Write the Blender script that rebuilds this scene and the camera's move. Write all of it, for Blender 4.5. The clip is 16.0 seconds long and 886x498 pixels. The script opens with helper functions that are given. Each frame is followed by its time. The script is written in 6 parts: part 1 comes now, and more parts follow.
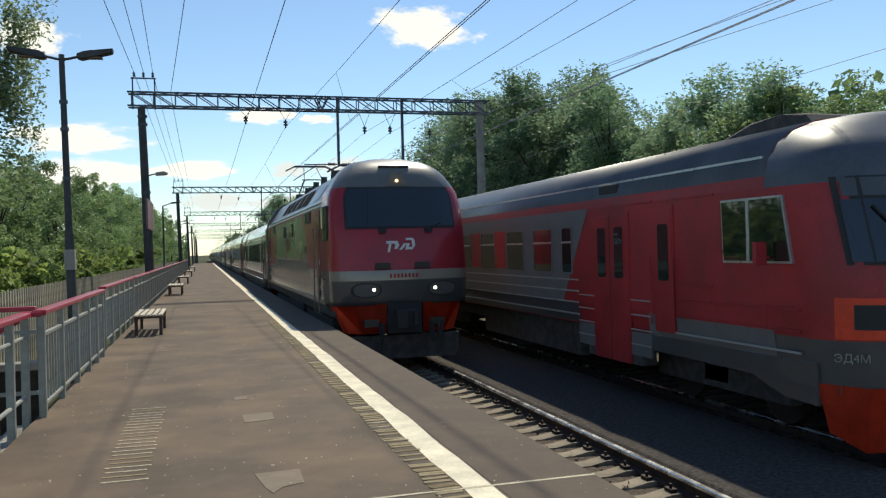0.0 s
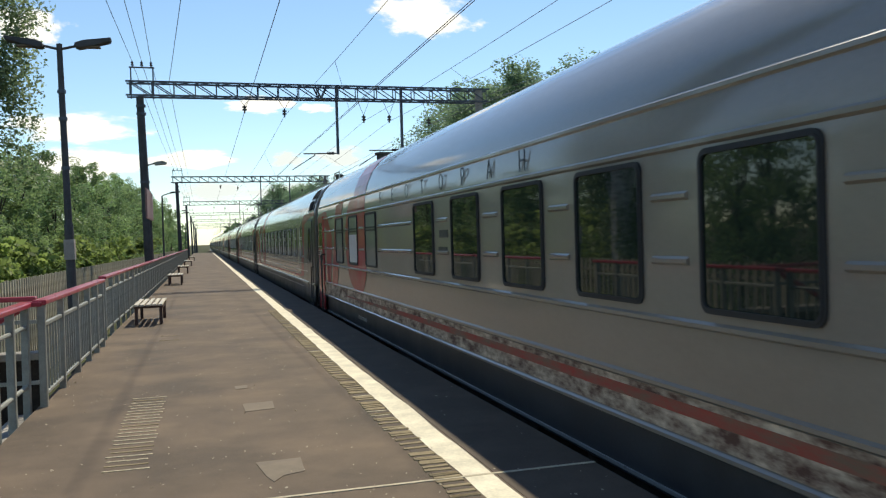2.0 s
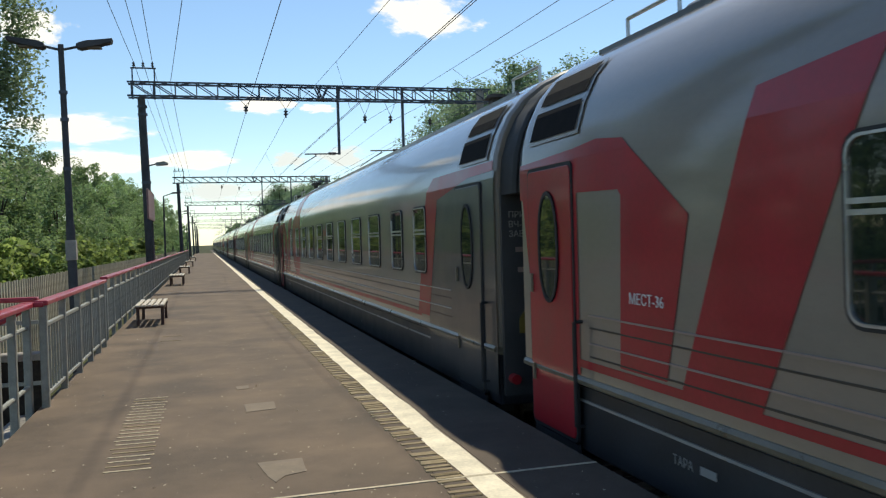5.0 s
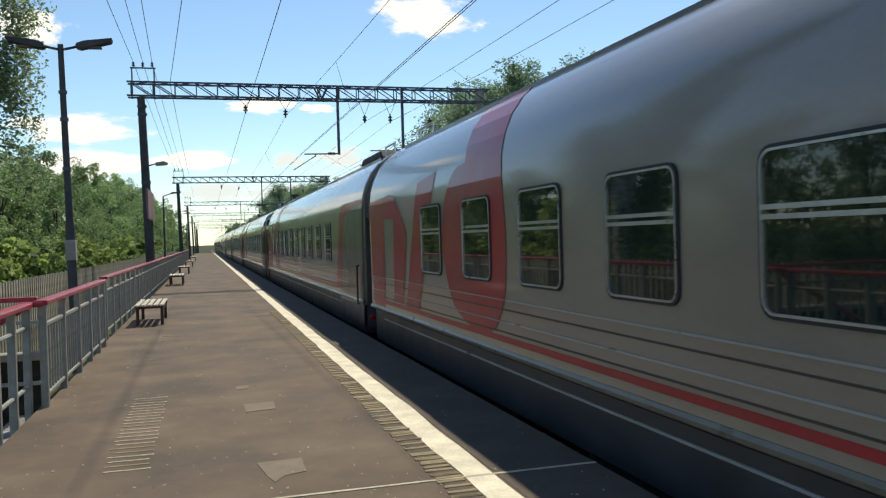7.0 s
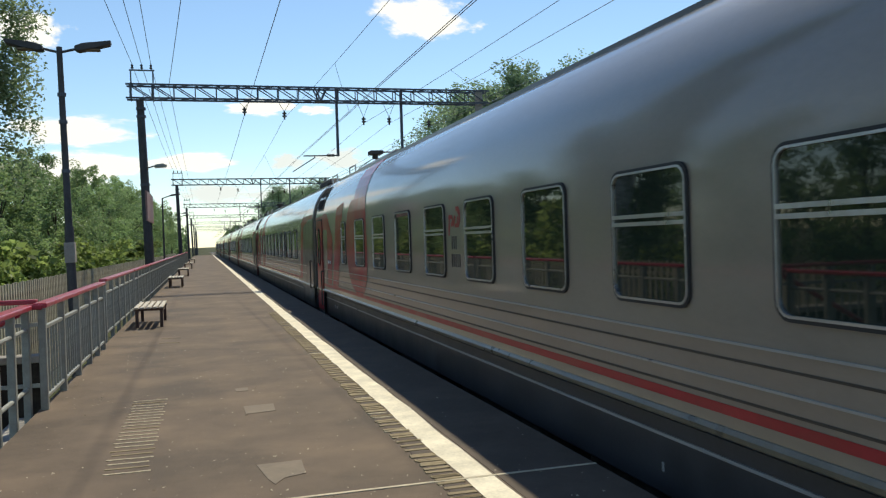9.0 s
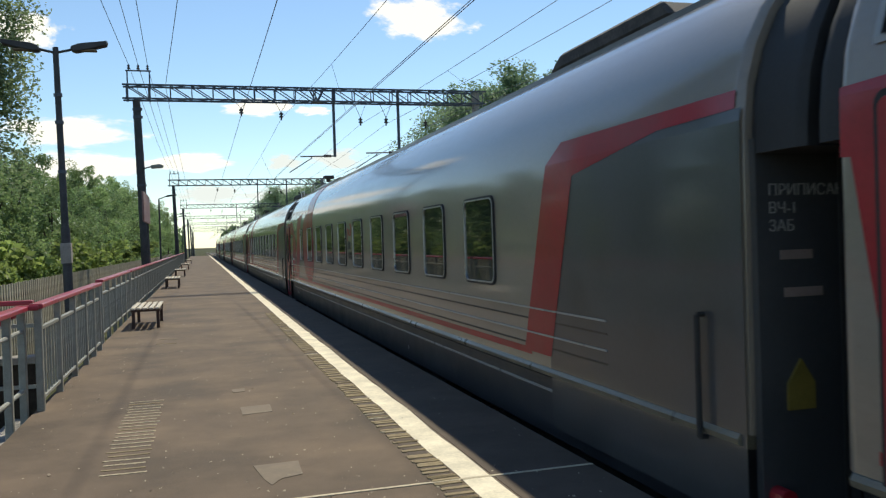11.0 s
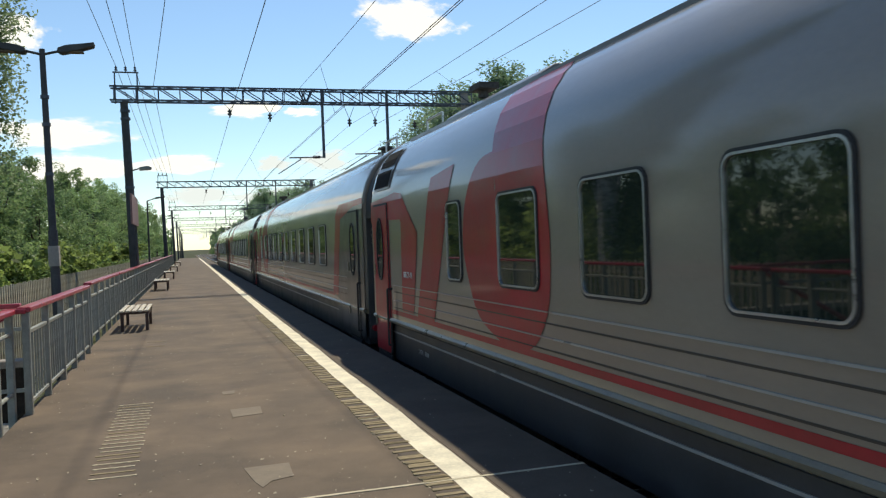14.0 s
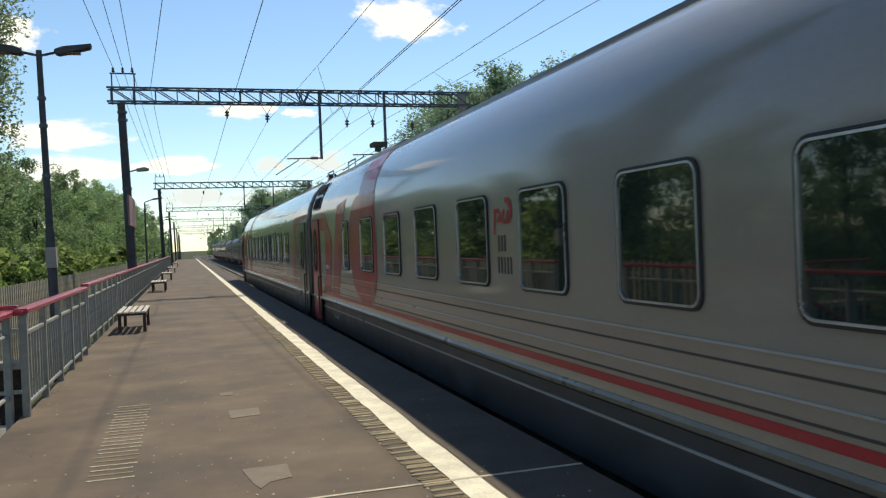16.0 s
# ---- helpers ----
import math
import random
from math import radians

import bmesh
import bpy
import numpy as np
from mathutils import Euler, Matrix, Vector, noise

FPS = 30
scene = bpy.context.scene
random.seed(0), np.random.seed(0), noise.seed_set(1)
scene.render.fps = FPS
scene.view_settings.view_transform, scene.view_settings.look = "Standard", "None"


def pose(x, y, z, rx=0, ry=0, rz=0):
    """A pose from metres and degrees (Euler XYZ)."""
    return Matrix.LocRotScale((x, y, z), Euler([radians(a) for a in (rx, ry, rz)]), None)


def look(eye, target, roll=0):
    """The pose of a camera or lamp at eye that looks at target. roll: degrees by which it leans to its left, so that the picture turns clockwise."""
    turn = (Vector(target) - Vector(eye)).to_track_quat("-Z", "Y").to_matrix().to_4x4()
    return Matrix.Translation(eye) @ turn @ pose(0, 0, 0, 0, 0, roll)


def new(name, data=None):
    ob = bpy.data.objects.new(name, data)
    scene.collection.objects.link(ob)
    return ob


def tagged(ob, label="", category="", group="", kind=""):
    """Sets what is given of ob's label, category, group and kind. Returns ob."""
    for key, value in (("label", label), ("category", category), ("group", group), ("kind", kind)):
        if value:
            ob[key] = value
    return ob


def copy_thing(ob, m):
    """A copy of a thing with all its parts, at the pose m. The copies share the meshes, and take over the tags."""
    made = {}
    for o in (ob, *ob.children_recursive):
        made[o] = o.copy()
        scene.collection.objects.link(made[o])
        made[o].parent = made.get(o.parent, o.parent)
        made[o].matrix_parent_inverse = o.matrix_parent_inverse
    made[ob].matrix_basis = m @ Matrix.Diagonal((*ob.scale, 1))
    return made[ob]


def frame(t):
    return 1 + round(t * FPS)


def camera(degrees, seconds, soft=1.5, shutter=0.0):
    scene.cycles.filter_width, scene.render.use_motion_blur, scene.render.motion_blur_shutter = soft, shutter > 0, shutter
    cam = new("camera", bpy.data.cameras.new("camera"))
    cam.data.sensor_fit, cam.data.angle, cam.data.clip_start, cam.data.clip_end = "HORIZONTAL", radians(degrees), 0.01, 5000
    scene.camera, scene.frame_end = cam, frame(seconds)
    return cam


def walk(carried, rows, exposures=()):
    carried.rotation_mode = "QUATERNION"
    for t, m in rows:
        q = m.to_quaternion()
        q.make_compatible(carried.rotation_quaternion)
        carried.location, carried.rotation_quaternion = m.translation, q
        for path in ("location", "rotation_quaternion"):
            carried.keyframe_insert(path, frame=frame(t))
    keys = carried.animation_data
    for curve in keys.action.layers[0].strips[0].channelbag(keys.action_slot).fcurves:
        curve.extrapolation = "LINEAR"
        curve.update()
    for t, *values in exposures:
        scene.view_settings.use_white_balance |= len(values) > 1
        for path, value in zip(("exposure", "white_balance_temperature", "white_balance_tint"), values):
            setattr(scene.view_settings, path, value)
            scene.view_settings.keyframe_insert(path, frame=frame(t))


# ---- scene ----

def eye(yaw, tilt, lean):
    """The standing camera, turned to the right of the track, tilted up and leaning to its right, in degrees."""
    a, b = radians(yaw), radians(tilt)
    to = (math.sin(a) * math.cos(b), math.cos(a) * math.cos(b), math.sin(b))
    return look((0, 0, EYE), (to[0] * 50, to[1] * 50, EYE + to[2] * 50), -lean)


EYE = 1.563          # above the platform
cam = camera(56.35, 16.0, soft=1.25, shutter=0.03)
walk(cam, [
    (0, eye(16.180, -0.041, 1.494)),
    (0.5, eye(16.189, -0.169, 1.634)),
    (1, eye(16.193, -0.357, 1.553)),
    (1.5, eye(16.197, -0.705, 1.726)),
    (2, eye(16.183, -0.811, 1.659)),
    (2.5, eye(16.149, -0.812, 1.698)),
    (3, eye(16.145, -0.802, 1.668)),
    (3.5, eye(16.120, -0.826, 1.773)),
    (4, eye(16.113, -0.793, 1.729)),
    (6.5, eye(16.087, -0.794, 1.697)),
    (7, eye(16.114, -0.788, 1.679)),
    (7.5, eye(16.132, -0.767, 1.633)),
    (8, eye(16.144, -0.769, 1.827)),
    (8.5, eye(16.175, -0.767, 1.892)),
    (9, eye(16.163, -0.693, 1.846)),
    (11.5, eye(16.576, -0.639, 1.851)),
    (12, eye(16.899, -0.637, 1.859)),
    (12.5, eye(17.085, -0.666, 1.962)),
    (13, eye(17.080, -0.643, 2.000)),
    (13.5, eye(17.071, -0.632, 2.020)),
    (14, eye(17.083, -0.638, 2.170)),
    (14.5, eye(17.095, -0.601, 2.228)),
    (15, eye(17.153, -0.643, 2.394)),
    (15.5, eye(17.187, -0.627, 2.295)),
    (16, eye(17.243, -0.595, 2.281)),
], exposures=[(0, 0.22, 7050, 5), (0.6, 0.24, 7050, 5), (1.2, 0.38, 7050, 5), (2.0, 0.34, 7050, 5), (3.5, 0.27, 7050, 5), (16, 0.27, 7050, 5)])

# ---- light ----
SUN = Vector((0.385, 0.72, 1.0)).normalized()
world = bpy.data.worlds.new("world")
scene.world = world
world.use_nodes = True
wn = world.node_tree.nodes
sky = wn.new("ShaderNodeTexSky")
sky.sky_type = "NISHITA"
sky.sun_disc = False
sky.sun_elevation = math.asin(SUN.z)
sky.sun_rotation = math.atan2(SUN.x, SUN.y)
sky.air_density, sky.dust_density, sky.ozone_density = 1.0, 0.0, 3.4
tint = wn.new("ShaderNodeMix")
tint.data_type, tint.blend_type = "RGBA", "MULTIPLY"
tint.inputs[0].default_value = 1.0
tint.inputs[7].default_value = (0.94, 0.975, 1.02, 1)
world.node_tree.links.new(sky.outputs[0], tint.inputs[6])
world.node_tree.links.new(tint.outputs[2], wn["Background"].inputs[0])
wn["Background"].inputs[1].default_value = 0.12
sun = new("sun", bpy.data.lights.new("sun", "SUN"))
sun.data.energy, sun.data.angle, sun.data.color = 3.6, radians(0.85), (1.0, 0.94, 0.82)
sun.matrix_world = look(SUN * 60, (0, 0, 0))


# ---- materials ----
def mat(name, col, rough=0.6, metal=0.0, var=0.2, scale=6.0, fine=60.0, bump=0.15, spec=0.5, col2=None, stretch=(1, 1, 1), coat=0.0, random_tint=0.0, dist=0.004):
    """A painted, mineral or metal surface: broad stains and fine grain in the colour, roughness and relief."""
    m = bpy.data.materials.new(name)
    m.use_nodes = True
    n, l = m.node_tree.nodes, m.node_tree.links
    b = n["Principled BSDF"]
    tc, mp = n.new("ShaderNodeTexCoord"), n.new("ShaderNodeMapping")
    mp.inputs["Scale"].default_value = stretch
    l.new(tc.outputs["Object"], mp.inputs[0])
    big, small = n.new("ShaderNodeTexNoise"), n.new("ShaderNodeTexNoise")
    for t, s, d in ((big, scale, 6), (small, fine, 4)):
        t.inputs["Scale"].default_value, t.inputs["Detail"].default_value = s, d
        t.inputs["Roughness"].default_value = 0.62
        l.new(mp.outputs[0], t.inputs["Vector"])
    add = n.new("ShaderNodeMath")
    add.operation = "MULTIPLY_ADD"
    add.inputs[1].default_value = 0.4
    l.new(small.outputs[0], add.inputs[0])
    l.new(big.outputs[0], add.inputs[2])
    ramp = n.new("ShaderNodeValToRGB")
    e = ramp.color_ramp.elements
    e[0].position, e[1].position = 0.56, 0.88
    dark = col2 or tuple(c * (1 - var) for c in col)
    e[0].color = (*dark, 1)
    e[1].color = (*[min(1, c * (1 + var * 0.6)) for c in col], 1)
    l.new(add.outputs[0], ramp.inputs[0])
    last = ramp.outputs[0]
    if random_tint:
        oi, hs = n.new("ShaderNodeObjectInfo"), n.new("ShaderNodeHueSaturation")
        mr = n.new("ShaderNodeMapRange")
        mr.inputs["To Min"].default_value, mr.inputs["To Max"].default_value = 1 - random_tint, 1 + random_tint
        l.new(oi.outputs["Random"], mr.inputs[0])
        l.new(mr.outputs[0], hs.inputs["Value"])
        l.new(last, hs.inputs["Color"])
        last = hs.outputs[0]
    l.new(last, b.inputs["Base Color"])
    rr = n.new("ShaderNodeMapRange")
    rr.inputs["From Min"].default_value, rr.inputs["From Max"].default_value = 0.3, 0.8
    rr.inputs["To Min"].default_value, rr.inputs["To Max"].default_value = max(0.02, rough - 0.1), min(1, rough + 0.1)
    l.new(big.outputs[0], rr.inputs[0])
    l.new(rr.outputs[0], b.inputs["Roughness"])
    b.inputs["Metallic"].default_value = metal
    b.inputs["Specular IOR Level"].default_value = spec
    b.inputs["Coat Weight"].default_value = coat
    b.inputs["Coat Roughness"].default_value = 0.09
    if bump:
        bp = n.new("ShaderNodeBump")
        bp.inputs["Strength"].default_value, bp.inputs["Distance"].default_value = bump, dist
        l.new(small.outputs[0], bp.inputs["Height"])
        l.new(bp.outputs[0], b.inputs["Normal"])
    return m


def leaf_mat(name, col, col2):
    m = bpy.data.materials.new(name)
    m.use_nodes = True
    n, l = m.node_tree.nodes, m.node_tree.links
    b = n["Principled BSDF"]
    geo, ramp = n.new("ShaderNodeNewGeometry"), n.new("ShaderNodeValToRGB")
    ramp.color_ramp.elements[0].color, ramp.color_ramp.elements[1].color = (*col, 1), (*col2, 1)
    oi, hs, mr = n.new("ShaderNodeObjectInfo"), n.new("ShaderNodeHueSaturation"), n.new("ShaderNodeMapRange")
    mr.inputs["To Min"].default_value, mr.inputs["To Max"].default_value = 0.75, 1.25
    l.new(oi.outputs["Random"], mr.inputs[0])
    l.new(mr.outputs[0], hs.inputs["Value"])
    l.new(geo.outputs["Random Per Island"], ramp.inputs[0])
    l.new(ramp.outputs[0], hs.inputs["Color"])
    l.new(hs.outputs[0], b.inputs["Base Color"])
    b.inputs["Roughness"].default_value = 0.55
    tr, mix = n.new("ShaderNodeBsdfTranslucent"), n.new("ShaderNodeMixShader")
    l.new(hs.outputs[0], tr.inputs[0])
    mix.inputs[0].default_value = 0.55
    l.new(b.outputs[0], mix.inputs[1])
    l.new(tr.outputs[0], mix.inputs[2])
    l.new(mix.outputs[0], n["Material Output"].inputs[0])
    return m


def glass_mat(name, col, rough=0.03):
    m = bpy.data.materials.new(name)
    m.use_nodes = True
    b = m.node_tree.nodes["Principled BSDF"]
    b.inputs["Base Color"].default_value = (*col, 1)
    b.inputs["Roughness"].default_value = rough
    b.inputs["IOR"].default_value = 1.62
    b.inputs["Specular IOR Level"].default_value = 0.6
    return m


def glow_mat(name, col, strength):
    m = bpy.data.materials.new(name)
    m.use_nodes = True
    b = m.node_tree.nodes["Principled BSDF"]
    b.inputs["Base Color"].default_value = (*col, 1)
    b.inputs["Emission Color"].default_value = (*col, 1)
    b.inputs["Emission Strength"].default_value = strength
    return m


EDGEASPHALT = mat("darker_asphalt", (0.113, 0.085, 0.064), 0.85, var=0.3, scale=1.6, fine=120, bump=0.5, spec=0.25)
ASPHALT = mat("asphalt", (0.154, 0.112, 0.079), 0.85, var=0.42, scale=0.9, fine=120, bump=0.5, spec=0.25)
PATCH = mat("repair_mortar", (0.225, 0.182, 0.138), 0.9, var=0.15, scale=6, fine=70, bump=0.5, spec=0.2)
WORNPAINT = mat("worn_yellow_paint", (0.50, 0.42, 0.29), 0.85, var=0.55, scale=9, fine=50, bump=0.3, spec=0.2)
TACTILE = mat("worn_tactile_strip", (0.33, 0.26, 0.155), 0.9, var=0.35, scale=3, fine=40, bump=0.4, spec=0.2)
WHITELINE = mat("cream_line_paint", (0.80, 0.72, 0.55), 0.8, var=0.22, scale=3, fine=40, bump=0.3, spec=0.2)
CONCRETE = mat("concrete", (0.36, 0.33, 0.29), 0.9, var=0.3, scale=2, fine=40, bump=0.5, spec=0.2)
SLEEPER = mat("sleeper_concrete", (0.29, 0.245, 0.185), 0.9, var=0.3, scale=4, fine=40, bump=0.4, spec=0.2, random_tint=0.12)
# Grime and painted-in shade: second track's sleepers and the stairwell wall.
SHADEGRIME = mat("shade_and_grime_concrete", (0.06, 0.048, 0.038), 0.95, var=0.4, scale=6, fine=40, bump=0.5, spec=0.2, random_tint=0.2)
BALLAST = mat("ballast", (0.150, 0.118, 0.094), 0.95, var=0.6, scale=22, fine=70, bump=1.0, spec=0.2, dist=0.03)
SOIL = mat("soil", (0.07, 0.075, 0.035), 0.95, var=0.5, scale=0.6, fine=12, bump=0.8, spec=0.1)
RUST = mat("rusty_steel", (0.055, 0.034, 0.024), 0.8, 0.3, var=0.4, scale=6, fine=50)
RAILHEAD = mat("polished_steel", (0.62, 0.62, 0.63), 0.28, 1.0, var=0.1, scale=3, fine=40, bump=0.05)
GREY = mat("grey_car_paint", (0.240, 0.203, 0.163), 0.42, var=0.10, scale=1.2, fine=30, bump=0.0, coat=1.0, stretch=(1, 0.4, 1))
ROOFGREY = mat("roof_grey_paint", (0.155, 0.148, 0.14), 0.38, var=0.14, scale=1.5, fine=25, bump=0.05, coat=0.2, stretch=(1, 0.4, 1))
DARK = mat("dark_grey_paint", (0.062, 0.064, 0.068), 0.4, var=0.15, scale=2, fine=30, bump=0.0, coat=0.6)
RED = mat("red_paint", (0.36, 0.014, 0.026), 0.5, var=0.18, scale=1.5, fine=30, bump=0.0, spec=0.3, coat=0.6)
ORANGE = mat("orange_red_paint", (0.78, 0.055, 0.015), 0.45, var=0.2, scale=4, fine=40, bump=0.05)
SKIRT = mat("blue_grey_skirt_paint", (0.045, 0.047, 0.052), 0.45, var=0.25, scale=2, fine=30, bump=0.05)
LIP = mat("beige_sill_paint", (0.20, 0.172, 0.122), 0.35, var=0.2, scale=3, fine=40, bump=0.03)
RIDGE = mat("light_ridge_paint", (0.34, 0.34, 0.33), 0.35, var=0.1, scale=3, fine=40, bump=0.0, coat=0.3)
WORNRIDGE = mat("worn_ridge_paint", (0.31, 0.24, 0.22), 0.4, var=0.15, scale=3, fine=40, bump=0.0, coat=0.3)
# Ballast darkened to stand in for the commuter train's shadow.
SHADEBALLAST = mat("shade_toned_ballast", (0.112, 0.098, 0.090), 0.95, var=0.5, scale=18, fine=70, bump=1.0, spec=0.1, dist=0.03)
GRILLE = mat("sooty_grille", (0.022, 0.021, 0.021), 0.9, var=0.3, scale=6, fine=50, spec=0.08)
WORNRED = mat("worn_red_band", (0.36, 0.045, 0.028), 0.7, var=0.3, scale=2.2, fine=16, bump=0.1, col2=(0.20, 0.12, 0.075), stretch=(1, 0.5, 2))
YELLOW = mat("yellow_notice", (0.20, 0.15, 0.03), 0.6, var=0.2)
GROOVE = mat("dark_groove", (0.055, 0.045, 0.035), 0.6, var=0.2, scale=3, fine=40, bump=0)
BLACK = mat("black_rubber", (0.026, 0.026, 0.027), 0.7, var=0.3, scale=6, fine=50)
UNDER = mat("grimy_underframe", (0.085, 0.076, 0.070), 0.85, var=0.5, scale=5, fine=40, bump=0.3)
SILVER = mat("window_frame_metal", (0.55, 0.55, 0.55), 0.35, 0.8, var=0.1, scale=6, fine=50, bump=0.02)
GLASS = glass_mat("dark_window_glass", (0.016, 0.024, 0.019))
SCREEN = glass_mat("windscreen_glass", (0.012, 0.018, 0.026), 0.06)
CURTAIN = mat("pale_blind", (0.42, 0.44, 0.42), 0.5, var=0.1, scale=3, fine=30, bump=0.02, coat=0.8)
WHITE = mat("white_lettering", (0.75, 0.75, 0.75), 0.5, var=0.1)
INK = mat("dark_lettering", (0.03, 0.03, 0.03), 0.5, var=0.1)
PEEL = mat("peeling_paint", (0.50, 0.40, 0.29), 0.8, var=0.7, scale=4.5, fine=14, bump=0.3, col2=(0.11, 0.05, 0.032), stretch=(1, 0.6, 1.6))
BLIND = mat("white_blind_cloth", (0.62, 0.60, 0.58), 0.7, var=0.1, scale=3, fine=30, bump=0.05)
MILK = mat("dusty_drawn_curtain", (0.16, 0.175, 0.165), 0.5, var=0.1, scale=3, fine=30, bump=0.0, coat=0.8)
JOINT = mat("cream_joint_mortar", (0.55, 0.47, 0.34), 0.85, var=0.25, scale=4, fine=40, bump=0.3, spec=0.2)
LAMP = glow_mat("lit_headlamp", (1.0, 0.94, 0.76), 4.0)
WARMLAMP = glow_mat("warm_headlamp", (1.0, 0.62, 0.25), 6.0)
STEEL = mat("galvanised_steel", (0.10, 0.115, 0.14), 0.6, 0.3, var=0.25, scale=4, fine=40)
POLE = mat("weathered_pole", (0.075, 0.075, 0.078), 0.8, var=0.35, scale=3, fine=40, bump=0.3)
GREYRAIL = mat("grey_rail_paint", (0.31, 0.315, 0.28), 0.45, 0.0, var=0.2, scale=8, fine=60, bump=0.1)
REDRAIL = mat("red_rail_paint", (0.42, 0.03, 0.055), 0.35, var=0.2, scale=8, fine=60, bump=0.1, coat=0.2)
BENCHWOOD = mat("pale_bench_wood", (0.56, 0.50, 0.40), 0.7, var=0.25, scale=5, fine=50, bump=0.3, stretch=(6, 1, 6))
BENCHLEG = mat("brown_bench_steel", (0.07, 0.035, 0.03), 0.5, var=0.2)
PICKET = mat("weathered_picket", (0.42, 0.37, 0.27), 0.85, var=0.35, scale=4, fine=40, bump=0.3, random_tint=0.15)
BARK = mat("bark", (0.075, 0.055, 0.04), 0.95, var=0.5, scale=5, fine=30, bump=0.8, stretch=(1, 1, 0.3))
BIRCHBARK = mat("birch_bark", (0.62, 0.60, 0.55), 0.85, var=0.5, scale=5, fine=20, bump=0.4, stretch=(1, 1, 4))
WIRE = mat("wire", (0.13, 0.14, 0.16), 0.6, 0.2, var=0.1)
INSUL = mat("brown_insulator", (0.05, 0.03, 0.025), 0.25, var=0.2)
LEAF_A = leaf_mat("leaves_dark", (0.125, 0.203, 0.085), (0.275, 0.388, 0.169))
LEAF_B = leaf_mat("leaves_mid", (0.156, 0.240, 0.096), (0.324, 0.438, 0.180))
LEAF_C = leaf_mat("leaves_light", (0.17, 0.235, 0.065), (0.32, 0.40, 0.125))
LEAF_D = leaf_mat("leaves_grey_green", (0.179, 0.252, 0.123), (0.381, 0.459, 0.246))
LEAF_E = leaf_mat("leaves_wood", (0.147, 0.231, 0.133), (0.280, 0.385, 0.210))
SIGNBACK = mat("sign_back", (0.28, 0.16, 0.15), 0.6, var=0.2)


# ---- helpers of this scene ----
def mesh_of(bm, name, *mats, smooth=False):
    bmesh.ops.recalc_face_normals(bm, faces=bm.faces)
    me = bpy.data.meshes.new(name)
    bm.to_mesh(me)
    bm.free()
    for m in mats:
        me.materials.append(m)
    if smooth:
        for poly in me.polygons:
            poly.use_smooth = True
    return me


def part(name, bm, material, parent=None, label="", smooth=False):
    """One mesh object under a thing or a part; bm may be a mesh that is already made."""
    me = bm if isinstance(bm, bpy.types.Mesh) else mesh_of(bm, name, *(material if isinstance(material, (list, tuple)) else [material]), smooth=smooth)
    ob = new(name, me)
    ob.parent = parent
    return tagged(ob, label)


def thing(name, label, category, group="", kind="", at=None):
    ob = new(name)
    ob.empty_display_size = 0.2
    if at is not None:
        ob.matrix_basis = at
    return tagged(ob, label, category, group, kind)


def box(bm, x0, x1, y0, y1, z0, z1, mi=0):
    v = [bm.verts.new((x, y, z)) for z in (z0, z1) for y in (y0, y1) for x in (x0, x1)]
    for f in ((0, 2, 3, 1), (4, 5, 7, 6), (0, 1, 5, 4), (2, 6, 7, 3), (0, 4, 6, 2), (1, 3, 7, 5)):
        bm.faces.new([v[i] for i in f]).material_index = mi
    return bm


def boxes(*dims):
    bm = bmesh.new()
    for d in dims:
        box(bm, *d)
    return bm


def bevelled(bm, w, seg=2):
    bmesh.ops.bevel(bm, geom=list(bm.edges), offset=w, segments=seg, affect="EDGES", profile=0.5)
    return bm


def tube(bm, a, b, r0, r1=None, n=8, mi=0):
    a, b = Vector(a), Vector(b)
    d = (b - a).normalized()
    u = d.orthogonal().normalized()
    w = d.cross(u)
    rings = []
    for c, r in ((a, r0), (b, r0 if r1 is None else r1)):
        rings.append([bm.verts.new(c + (u * math.cos(k * math.tau / n) + w * math.sin(k * math.tau / n)) * r) for k in range(n)])
    for k in range(n):
        bm.faces.new((rings[0][k], rings[0][(k + 1) % n], rings[1][(k + 1) % n], rings[1][k])).material_index = mi
    bm.faces.new(rings[0][::-1]).material_index = mi
    bm.faces.new(rings[1]).material_index = mi
    return bm


def prism(bm, poly, axis, a, b, mi=0):
    """A polygon, given in the two other axes, drawn out along an axis from a to b."""
    def put(p, t):
        return {"x": (t, p[0], p[1]), "y": (p[0], t, p[1]), "z": (p[0], p[1], t)}[axis]
    lo, hi = [bm.verts.new(put(p, a)) for p in poly], [bm.verts.new(put(p, b)) for p in poly]
    k = len(poly)
    for i in range(k):
        bm.faces.new((lo[i], lo[(i + 1) % k], hi[(i + 1) % k], hi[i])).material_index = mi
    for f in (bm.faces.new(lo[::-1]), bm.faces.new(hi)):
        f.material_index = mi
    return bm


def rounded(y0, y1, z0, z1, r, n=4):
    out = []
    for cy, cz, a in ((y1 - r, z1 - r, 0), (y0 + r, z1 - r, 90), (y0 + r, z0 + r, 180), (y1 - r, z0 + r, 270)):
        for k in range(n + 1):
            t = radians(a + 90 * k / n)
            out.append((cy + r * math.cos(t), cz + r * math.sin(t)))
    return out


